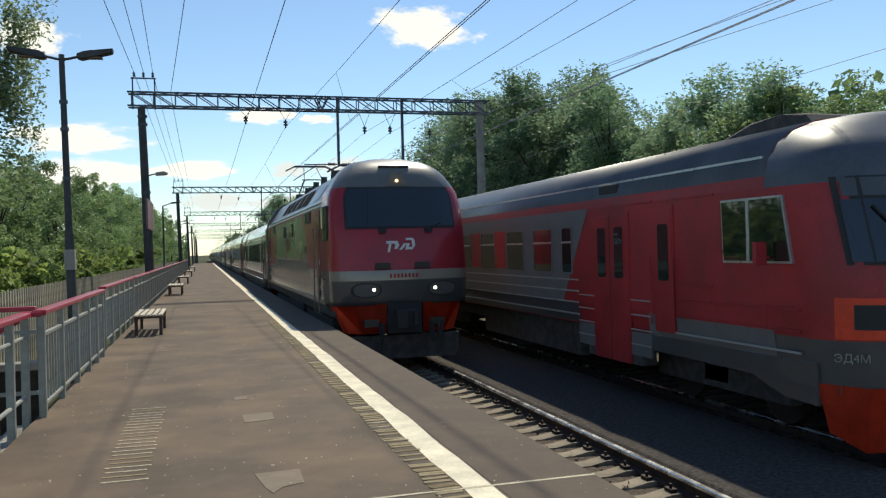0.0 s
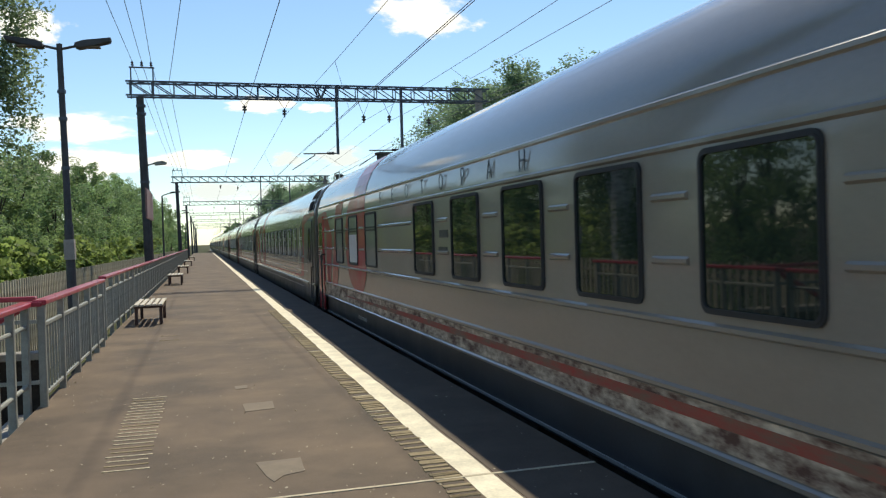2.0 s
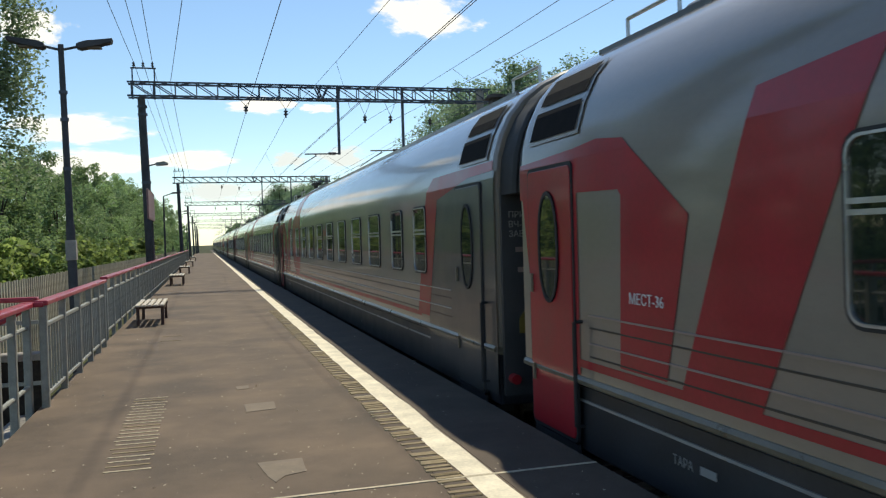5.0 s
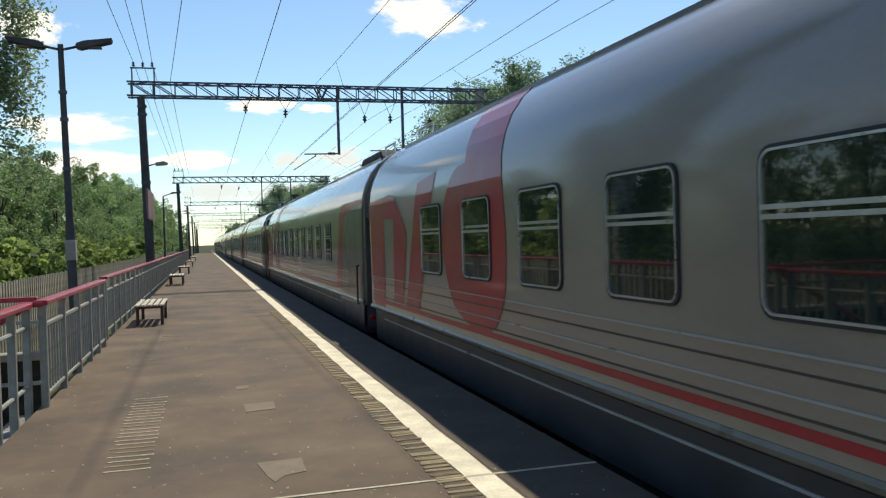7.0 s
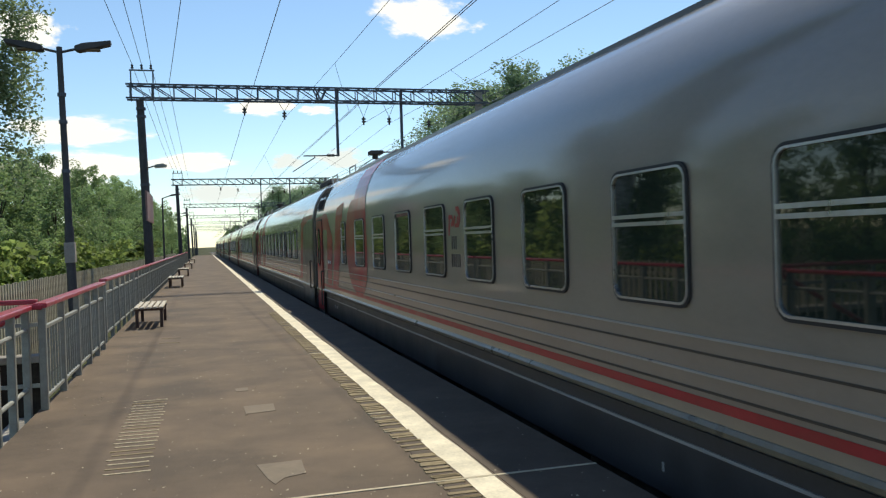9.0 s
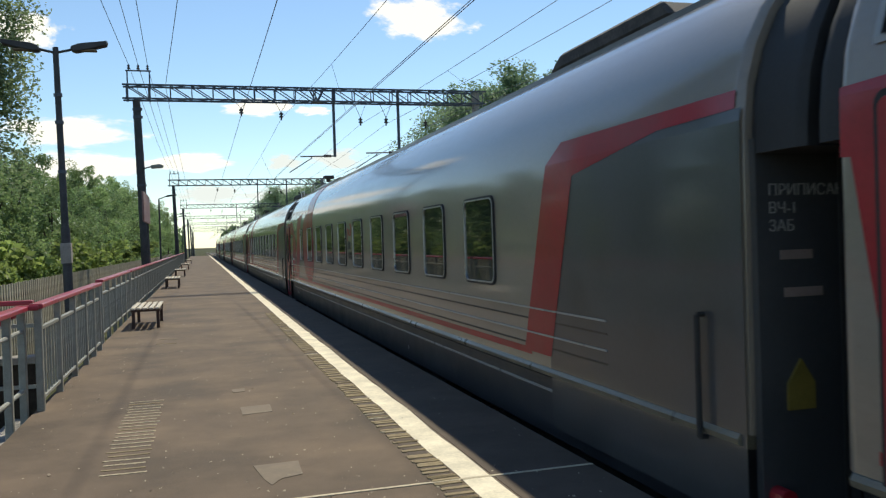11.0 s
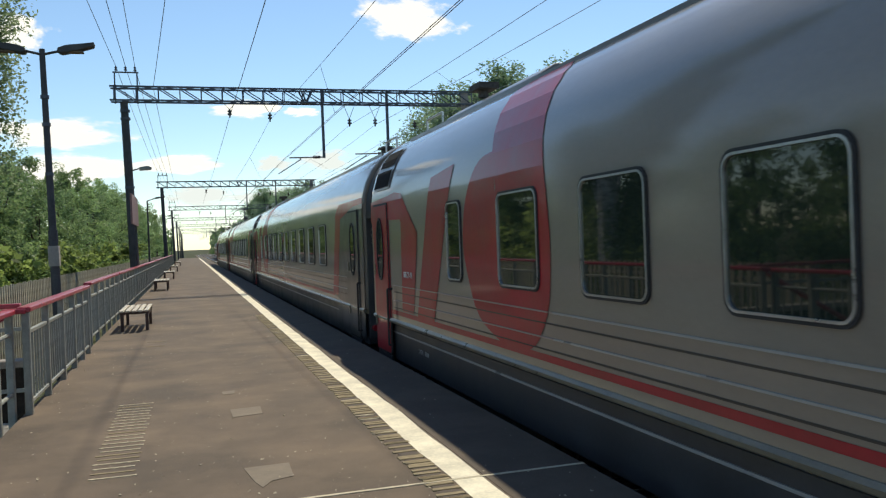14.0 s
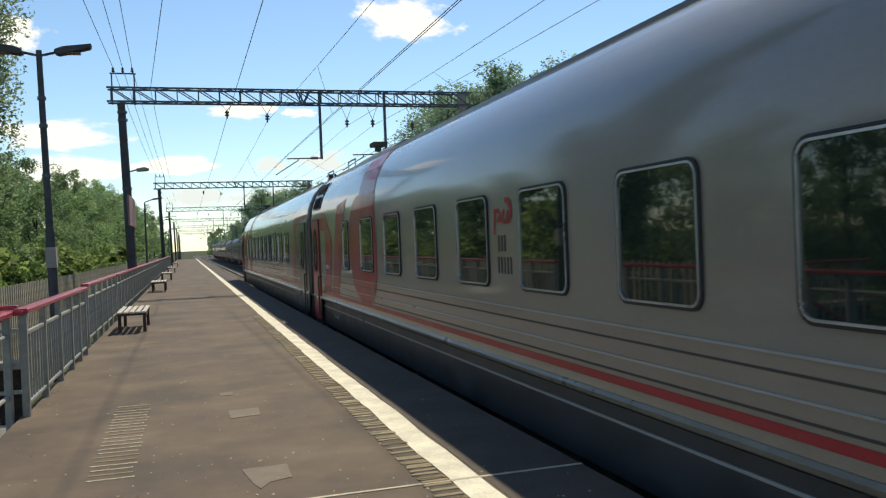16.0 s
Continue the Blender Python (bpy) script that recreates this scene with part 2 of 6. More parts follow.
def ring(bm, outer, inner, axis, a, b):
    """A flat frame between two outlines of equal point count, with depth."""
    def put(p, t):
        return {"x": (t, p[0], p[1]), "y": (p[0], t, p[1]), "z": (p[0], p[1], t)}[axis]
    vs = [[bm.verts.new(put(p, t)) for p in o] for o in (outer, inner) for t in (a, b)]
    k = len(outer)
    for i in range(k):
        j = (i + 1) % k
        for p, q in ((0, 1), (2, 3), (0, 2), (1, 3)):
            bm.faces.new((vs[p][i], vs[p][j], vs[q][j], vs[q][i]))
    return bm


def lettering(text, size, parent, material, m, name="lettering", label="", stretch=1.0):
    """Raised letters as a mesh; m: the pose of their base line in the parent's space."""
    cu = bpy.data.curves.new(name, "FONT")
    cu.body, cu.size, cu.extrude = text, size, 0.002
    tmp = new(name, cu)
    bpy.context.view_layer.update()
    me = bpy.data.meshes.new_from_object(tmp.evaluated_get(bpy.context.evaluated_depsgraph_get()))
    bpy.data.objects.remove(tmp)
    me.materials.clear()
    me.materials.append(material)
    for v in me.vertices:
        v.co.x *= stretch
    ob = part(name, me, material, parent, label)
    ob.matrix_basis = m
    return ob


def side_pose(y, x, z):
    """Letters on a side that faces -x, read from there."""
    return Matrix(((0, 0, -1, x), (-1, 0, 0, y), (0, 1, 0, z), (0, 0, 0, 1)))


def wires_mesh(runs, r=0.012, n=4):
    """Cables swept along their points."""
    bm = bmesh.new()
    for pts in runs:
        prev = None
        for i, p in enumerate(pts):
            d = (Vector(pts[min(i + 1, len(pts) - 1)]) - Vector(pts[max(i - 1, 0)])).normalized()
            u = d.cross(Vector((0, 0, 1)) if abs(d.z) < 0.9 else Vector((1, 0, 0))).normalized()
            w = u.cross(d)
            row = [bm.verts.new(Vector(p) + (u * math.cos(k * math.tau / n) + w * math.sin(k * math.tau / n)) * r) for k in range(n)]
            if prev:
                for k in range(n):
                    bm.faces.new((prev[k], prev[(k + 1) % n], row[(k + 1) % n], row[k]))
            else:
                bm.faces.new(row)
            prev = row
        bm.faces.new(prev)
    return bm

# ---- the large structure ----
RAIL = -1.06                    # top of the rails, below the platform's surface
AX, AX2 = 4.30, 8.78            # axes of the two tracks
EDGE, LEFT = 2.53, -1.62        # the platform's two edges
SPEED, GAIN = 20.7276, 0.0236  # the train at the start, and what it gains


def ground():
    n = 40
    bm = bmesh.new()
    xs = [-3000, -400, -60, -20, -9, -5, -3.4, -1.5, 2.6, 12.2, 14, 18, 25, 60, 400, 3000]
    ys = [-3000, -200] + list(range(-60, 420, 12)) + [800, 3000]
    grid = []
    for x in xs:
        row = []
        for y in ys:
            z = RAIL - 0.34
            if x < -3 or x > 13:
                z += noise.noise((x * 0.11, y * 0.09, 3)) * 0.25 - 0.1
            if x == -5 and -60 < y < 420:
                z += 0.1
            row.append(bm.verts.new((x, y, z)))
        grid.append(row)
    for i in range(len(xs) - 1):
        for j in range(len(ys) - 1):
            bm.faces.new((grid[i][j], grid[i + 1][j], grid[i + 1][j + 1], grid[i][j + 1]))
    ob = part("ground", bm, SOIL, label="uneven soil and weeds along the railway")
    tagged(ob, category="ground", kind="structure")


ground()


def ballast_bed():
    bm = bmesh.new()
    prof = [(EDGE + 0.05, RAIL - 0.33), (EDGE + 0.05, RAIL - 0.22), (AX2 + 2.0, RAIL - 0.22), (AX2 + 3.0, RAIL - 0.40), (EDGE + 0.05, RAIL - 0.40)]
    prism(bm, prof, "y", -60, 420)
    rnd = random.Random(5)
    for k in range(5200):              # loose stones beside and between the sleepers
        x, y = rnd.uniform(EDGE + 0.1, AX2 + 1.6), rnd.uniform(3, 34)
        s = rnd.uniform(0.02, 0.05)
        c = Vector((x, y, RAIL - 0.215))
        vs = [bm.verts.new(c + Vector((rnd.uniform(-s, s), rnd.uniform(-s, s), rnd.uniform(-0.2 * s, s)))) for _ in range(4)]
        for f in ((0, 1, 2), (0, 2, 3), (0, 3, 1), (1, 3, 2)):
            bm.faces.new([vs[i] for i in f])
    # Added heap hides sleeper ends; its darker tone paints the train's shadow.
    rise = bmesh.new()
    prism(rise, [(AX + 0.98, RAIL - 0.23), (AX + 1.12, RAIL - 0.10), (AX2 - 1.15, RAIL - 0.10), (AX2 - 0.98, RAIL - 0.23)], "y", -60, 420)
    ob = part("ballast", rise, SHADEBALLAST, label="crushed stone heaped between the tracks, toned dark for the train's shadow")
    tagged(ob, category="ballast", kind="stuff")
    ob = part("ballast", bm, BALLAST, label="dark brown crushed stone under the tracks")
    tagged(ob, category="ballast", kind="stuff")


ballast_bed()


def railway(axis, name, label, sleeper_mat=SLEEPER):
    track = thing(name, label, "railway track", kind="structure")
    head_p = [(-0.035, -0.045), (0.035, -0.045), (0.036, -0.012), (0.028, 0), (-0.028, 0), (-0.036, -0.012)]
    web_p = [(-0.07, -0.18), (0.07, -0.18), (0.065, -0.165), (0.012, -0.14), (0.012, -0.045), (-0.012, -0.045), (-0.012, -0.14), (-0.065, -0.165)]
    for s in (-1, 1):
        x = axis + s * 0.795
        r = part("rail", prism(bmesh.new(), [(x + px_, RAIL + pz) for px_, pz in web_p], "y", -60, 420), RUST, track)
        part("rail_head", prism(bmesh.new(), [(x + px_, RAIL + pz) for px_, pz in head_p], "y", -60, 420), RAILHEAD, r, "shiny worn running surface")
    sl = bmesh.new()
    prism(sl, [(-1.35, -0.23), (1.35, -0.23), (1.35, -0.19), (0.95, -0.165), (0.62, -0.165), (0.4, -0.205), (-0.4, -0.205), (-0.62, -0.165), (-0.95, -0.165), (-1.35, -0.19)], "y", -0.125, 0.125)
    sm = mesh_of(sl, "sleeper", sleeper_mat)
    clip = bmesh.new()
    for s in (-1, 1):
        for d in (-0.13, 0.13):
            box(clip, s * 0.795 + d - 0.04, s * 0.795 + d + 0.04, -0.07, 0.07, -0.165, -0.125)
            tube(clip, (s * 0.795 + d, 0, -0.13), (s * 0.795 + d, 0, -0.075), 0.018, n=6)
    cm = mesh_of(clip, "rail_fastening", RUST)
    for k in range(150):
        o = part("sleeper", sm, None, track)
        o.location = (axis, 3 + 0.521 * k, RAIL)
        if k < 90:
            part("rail_fastening", cm, None, o)
    rest = bmesh.new()
    for k in range(150, 700):
        y = 3 + 0.521 * k
        box(rest, axis - 1.35, axis + 1.35, y - 0.125, y + 0.125, RAIL - 0.23, RAIL - 0.18)
    for k in range(1, 40):
        y = 3 - 0.521 * k
        box(rest, axis - 1.35, axis + 1.35, y - 0.125, y + 0.125, RAIL - 0.23, RAIL - 0.18)
    tagged(part("far_sleepers", rest, sleeper_mat, track), kind="stuff")


railway(AX, "track_1", "rusty rails with shiny heads on concrete sleepers")
# Sleeper colour carries the standing train's shade as well as dirt.
railway(AX2, "track_2", "rusty rails on grimy sleepers with the commuter train's shade painted in", SHADEGRIME)


def platform():
    pf = thing("platform", "worn asphalt station platform with a cream edge line", "platform", kind="structure")
    y0, y1 = -20.0, 156.0
    cuts = [y0, 5.12, 35.3, 70, 105, y1]
    for a, b in zip(cuts, cuts[1:]):
        prism(slab := bmesh.new(), [(LEFT, -0.20), (EDGE, -0.20), (EDGE, -0.012), (EDGE - 0.012, 0), (LEFT + 0.01, 0), (LEFT, -0.01)], "y", a + 0.008, b - 0.008)
        part("slab", slab, ASPHALT, pf)
    part("joint_filler", boxes(*[(LEFT + 0.02, EDGE - 0.01, c - 0.009, c + 0.009, -0.15, -0.002) for c in cuts[2:-1]], (LEFT + 0.02, EDGE - 0.01, 5.111, 5.129, -0.15, -0.05)), BLACK, pf)
    part("joint_strip", boxes((-0.2, EDGE - 0.01, 5.105, 5.135, -0.01, 0.0055)), JOINT, pf, "pale mortar joint across the platform")
    part("edge_strip", boxes((1.80, EDGE - 0.014, y0, y1, -0.01, 0.003)), EDGEASPHALT, pf, "darker asphalt along the edge")
    part("support_wall", boxes((EDGE - 0.5, EDGE - 0.3, y0, y1, RAIL - 0.4, -0.20), (LEFT + 0.3, LEFT + 0.5, y0, y1, RAIL - 0.4, -0.20)), CONCRETE, pf)
    part("edge_kerb", boxes((EDGE - 0.28, EDGE - 0.004, y0, y1, -0.26, -0.20)), CONCRETE, pf)
    # the cream line, with worn uneven borders
    rnd = random.Random(2)
    bm = bmesh.new()
    prev = None
    y = y0
    while y < y1:
        row = [bm.verts.new((1.575 + rnd.uniform(-0.012, 0.012), y, 0.004)), bm.verts.new((1.785 + rnd.uniform(-0.012, 0.012), y, 0.004))]
        if prev:
            bm.faces.new((prev[0], prev[1], row[1], row[0]))
        prev = row
        y += 0.35 if y < 25 else 2.0
    part("edge_line", bm, WHITELINE, pf, "cream painted safety line, scuffed")
    # ribbed tactile strip beside the line
    me = mesh_of(bevelled(boxes((1.385, 1.57, -0.024, 0.024, -0.004, 0.008)), 0.003, 1), "tactile_rib", TACTILE)
    me2 = mesh_of(bevelled(boxes((1.38, 1.57, -0.016, 0.016, -0.004, 0.008)), 0.003, 1), "tactile_rib", WORNPAINT)
    for k in range(215):
        y = 4.3 + 0.070 * k
        if rnd.random() < 0.14:
            continue
        o = part("tactile_rib", me2 if rnd.random() < 0.10 else me, None, pf)
        o.location = (rnd.uniform(-0.012, 0.012), y, 0)
        o.rotation_euler.z = rnd.uniform(-0.06, 0.06)
    part("tactile_bed", boxes((1.41, 1.55, 4.2, 19.4, -0.004, 0.003)), EDGEASPHALT, pf)
    # painted bars across the walking side
    bar = mesh_of(boxes((-0.16, 0.16, -0.014, 0.014, -0.004, 0.004)), "painted_bar", WORNPAINT)
    dim = mesh_of(boxes((-0.16, 0.16, -0.014, 0.014, -0.004, 0.004)), "painted_bar", TACTILE)
    for k in range(22):
        o = part("painted_bar", dim if k in (1, 4, 5, 11, 20) else bar, None, pf)
        o.location = (-0.575 + rnd.uniform(-0.01, 0.01), 6.16 + 0.135 * k, 0)
        o.scale.x = rnd.uniform(0.9, 1.05)
        o.rotation_euler.z = rnd.uniform(-0.02, 0.02)
    for y in (14.3, 15.0):
        o = part("painted_bar", dim, None, pf)
        o.location = (-0.58, y, 0)
    # mortar repairs
    for pts in ([(0.32, 8.24), (0.61, 8.27), (0.60, 7.9), (0.33, 7.85)], [(0.31, 6.0), (0.63, 6.02), (0.62, 5.66), (0.47, 5.6), (0.40, 5.47), (0.36, 5.62)],
                [(0.28, 9.3), (0.42, 9.32), (0.41, 9.12), (0.29, 9.1)]):
        part("mortar_patch", prism(bmesh.new(), pts, "z", -0.004, 0.004), PATCH, pf, "pale mortar repair")
    # grit and litter of small stones
    grit = bmesh.new()
    for k in range(900):
        x, y, s = rnd.uniform(LEFT + 0.1, EDGE - 0.05), 4.5 + 16 * rnd.random() ** 1.6, rnd.uniform(0.004, 0.014)
        vs = [grit.verts.new((x + rnd.uniform(-s, s), y + rnd.uniform(-s, s) * 1.5, rnd.uniform(0, s * 0.7))) for _ in range(4)]
        for f in ((0, 1, 2), (0, 2, 3), (0, 3, 1), (1, 3, 2)):
            grit.faces.new([vs[i] for i in f])
    tagged(part("grit", grit, JOINT, pf), kind="stuff")


platform()


# ---- platform furniture ----
def railing_panel(length, post_at):
    """A railing along +y from the origin."""
    r = thing("railing", "grey steel platform railing with a red handrail", "railing", "railings along the platform")
    bm = bmesh.new()
    bevelled(box(bm, -0.13, 0.0, -0.05, length + 0.05, 1.01, 1.06), 0.012, 2)
    part("handrail", bm, REDRAIL, r, "red painted flat handrail")
    part("upper_bar", bevelled(boxes((-0.075, -0.035, 0, length, 0.79, 0.83)), 0.006, 1), GREYRAIL, r)
    part("lower_bar", bevelled(boxes((-0.075, -0.035, 0, length, 0.10, 0.14)), 0.006, 1), GREYRAIL, r)
    pm = mesh_of(bevelled(boxes((-0.09, -0.02, -0.035, 0.035, -0.25, 1.01)), 0.008, 1), "post", GREYRAIL)
    for y in post_at:
        part("post", pm, None, r).location.y = y
    bmh = mesh_of(bevelled(boxes((-0.065, -0.045, -0.011, 0.011, 0.14, 0.79)), 0.003, 1), "baluster", GREYRAIL)
    y = 0.13
    while y < length:
        if min(abs(y - p) for p in post_at) > 0.07:
            part("baluster", bmh, None, r).location.y = y
        y += 0.165
    return r


head_rail = railing_panel(5.05, [0.0, 1.14, 2.3, 3.35, 4.25, 5.0])
head_rail.matrix_basis = pose(-1.50, 8.97, 0)
first = railing_panel(5.9, [0.0, 1.18, 2.36, 3.54, 4.72, 5.86])
first.matrix_basis = pose(LEFT, 15.4, 0)
for k in range(2, 14):
    copy_thing(first, pose(LEFT, 9.15 + 6.25 * k, 0))


def landing_rail():
    """The open railing at the head of the steps."""
    r = thing("landing_railing", "red handrail on grey posts at the head of the steps", "railing")
    part("handrail", bevelled(boxes((-1.76, -1.63, 2.6, 8.98, 0.99, 1.04), (-1.76, -1.54, 8.90, 9.02, 0.995, 1.045)), 0.012, 2), REDRAIL, r, "red painted flat handrail")
    for y in (8.9, 8.25, 7.62, 6.0, 4.0):
        part("post", bevelled(boxes((-1.73, -1.66, y - 0.035, y + 0.035, -0.25, 0.99)), 0.008, 1), GREYRAIL, r)
    for z in (0.22, 0.80):
        bm = bmesh.new()
        tube(bm, (-1.695, 2.6, z), (-1.695, 8.9, z), 0.022, n=8)
        part("rail_bar", bm, GREYRAIL, r)


landing_rail()


def stair_rail():
    """The railing of the steps that lead down from the platform's side."""
    r = thing("stair_railing", "red and grey railing beside steps leading down", "railing")
    bm = bmesh.new()
    bevelled(box(bm, -4.0, -1.72, 9.62, 9.74, 1.01, 1.06), 0.012, 2)
    part("handrail", bm, REDRAIL, r, "red painted handrail")
    bm = bmesh.new()
    tube(bm, (-1.75, 9.2, 0.98), (-4.2, 9.2, -0.35), 0.035)
    part("sloping_handrail", bm, REDRAIL, r)
    for x in (-2.3, -3.0, -3.7):
        part("post", boxes((x - 0.035, x + 0.035, 9.64, 9.71, RAIL - 0.3, 1.01)), GREYRAIL, r)
    for z in (0.14, 0.79):
        part("rail_bar", boxes((-4.0, -1.72, 9.66, 9.69, z - 0.02, z + 0.02)), GREYRAIL, r)
    for k in range(15):
        x = -3.9 + 0.145 * k
        part("baluster", boxes((x - 0.011, x + 0.011, 9.665, 9.685, 0.14, 0.79)), GREYRAIL, r)


stair_rail()


def steps():
    st = thing("steps", "concrete steps down from the platform", "steps", kind="structure")
    for k in range(6):
        x1 = LEFT - 0.01 - 0.32 * k
        part("step", boxes((x1 - 0.32, x1, 7.2, 9.55, RAIL - 0.35, -0.17 * (k + 1))), CONCRETE, st)


steps()


def stair_wall():
    # Added to fill the stairwell; the shaft's shade is put into its colour.
    w = thing("stair_wall", "concrete stairwell wall with the shaft's shade painted into its dark colour", "wall", kind="structure")
    part("wall_face", bevelled(boxes((-4.2, -1.74, 9.86, 10.02, RAIL - 0.4, 0.36)), 0.01, 1), SHADEGRIME, w)
    part("coping", bevelled(boxes((-4.22, -1.73, 9.82, 10.06, 0.36, 0.44)), 0.01, 1), CONCRETE, w, "pale concrete coping")


stair_wall()


def picket_fence():
    f = thing("picket_fence", "weathered picket fence along a path below the platform", "fence")
    part("upper_rail", boxes((-3.74, -3.70, 10.5, 120, 0.66, 0.74)), PICKET, f)
    part("lower_rail", boxes((-3.74, -3.70, 10.5, 120, -0.5, -0.42)), PICKET, f)
    me = mesh_of(prism(bmesh.new(), [(-0.05, -1.35), (0.05, -1.35), (0.05, 0.97), (-0.05, 0.97)], "x", -3.70, -3.675), "picket", PICKET)
    for k in range(260):
        o = part("picket", me, None, f)
        o.location = (0, 10.6 + 0.235 * k, 0.012 * math.sin(k * 2.1) - 0.001 * k * 0.5)
    rest = bmesh.new()
    for k in range(260, 465):
        box(rest, -3.70, -3.675, 10.55 + 0.235 * k, 10.65 + 0.235 * k, -1.35, 0.83)
    tagged(part("far_fence_run", rest, PICKET, f), kind="stuff")


picket_fence()


def bench():
    b = thing("bench", "slatted pale wooden bench on dark steel legs", "bench", "benches along the platform railing")
    me = mesh_of(bevelled(boxes((-0.04, 0.04, -0.95, 0.95, 0.38, 0.415)), 0.006, 2), "slat", BENCHWOOD)
    for k in range(5):
        part("slat", me, None, b).location.x = -0.23 + 0.115 * k
    for y in (-0.75, 0.75):
        part("cross_bar", boxes((-0.27, 0.27, y - 0.03, y + 0.03, 0.33, 0.38)), BENCHLEG, b)
    for y in (-0.75, 0.75):
        for x in (-0.23, 0.23):
            part("leg", bevelled(boxes((x - 0.03, x + 0.03, y - 0.03, y + 0.03, 0, 0.33)), 0.005, 1), BENCHLEG, b)
    for x in (-0.23, 0.23):
        part("stretcher", boxes((x - 0.015, x + 0.015, -0.72, 0.72, 0.28, 0.33)), BENCHLEG, b)
    return b


b0 = bench()
b0.matrix_basis = pose(-1.07, 18.1, 0)
for y in (34.6, 47.6, 63.0, 84.0):
    copy_thing(b0, pose(-1.07, y, 0))


def double_lamp():
    l = thing("street_lamp", "tall dark lamp post with two lamp heads", "street lamp")
    bm = bmesh.new()
    tube(bm, (0, 0, RAIL - 0.3), (0, 0, 2.0), 0.085, 0.08, 12)
    tube(bm, (0, 0, 2.0), (0, 0, 5.3), 0.065, 0.05, 12)
    part("pole", bm, POLE, l, smooth=False)
    part("collar", boxes((-0.09, 0.09, -0.09, 0.09, 1.35, 1.72)), CONCRETE, l, "pale wrapped notice")
    for z in (3.0, 3.9, 4.4):
        bm = bmesh.new()
        tube(bm, (0, 0, z), (0, 0, z + 0.06), 0.075, n=12)
        part("band", bm, STEEL, l)
    for s in (-1, 1):
        arm = bmesh.new()
        tube(arm, (0, 0, 5.2), (s * 0.34, 0, 5.28), 0.024)
        a = part("arm", arm, POLE, l)
        hd = bmesh.new()
        prism(hd, [(s * 0.26, 5.24), (s * 0.34, 5.21), (s * 0.60, 5.27), (s * 0.88, 5.34), (s * 0.90, 5.42), (s * 0.50, 5.37), (s * 0.40, 5.36), (s * 0.27, 5.31)], "y", -0.12, 0.12)
        part("lamp_head", bevelled(hd, 0.02, 2), POLE, a)
        part("lens", boxes((s * 0.56 - 0.14, s * 0.56 + 0.14, -0.08, 0.08, 5.235, 5.262)), PATCH, a, "cloudy lamp cover")
    return l


lamp = double_lamp()
lamp.matrix_basis = pose(-2.32, 16.5, 0, 0, -0.9, 0)


def arm_lamp():
    l = thing("lamp_post", "slim dark lamp post with one curved arm", "street lamp", "slim lamp posts")
    bm = bmesh.new()
    tube(bm, (0, 0, RAIL - 0.3), (0, 0, 4.6), 0.07, 0.045, 10)
    part("pole", bm, POLE, l)
    bm = bmesh.new()
    tube(bm, (0, 0, 4.6), (0.5, 0, 4.78), 0.03)
    part("arm", bm, POLE, l)
    bm = bmesh.new()
    prism(bm, [(0.45, 4.72), (1.05, 4.80), (1.05, 4.88), (0.5, 4.84)], "y", -0.1, 0.1)
    part("lamp_head", bevelled(bm, 0.02, 2), POLE, l)
    return l


al = arm_lamp()
al.matrix_basis = pose(-2.3, 53.5, 0)
for y in (88.0, 123.0):
    copy_thing(al, pose(-2.3, y, 0))


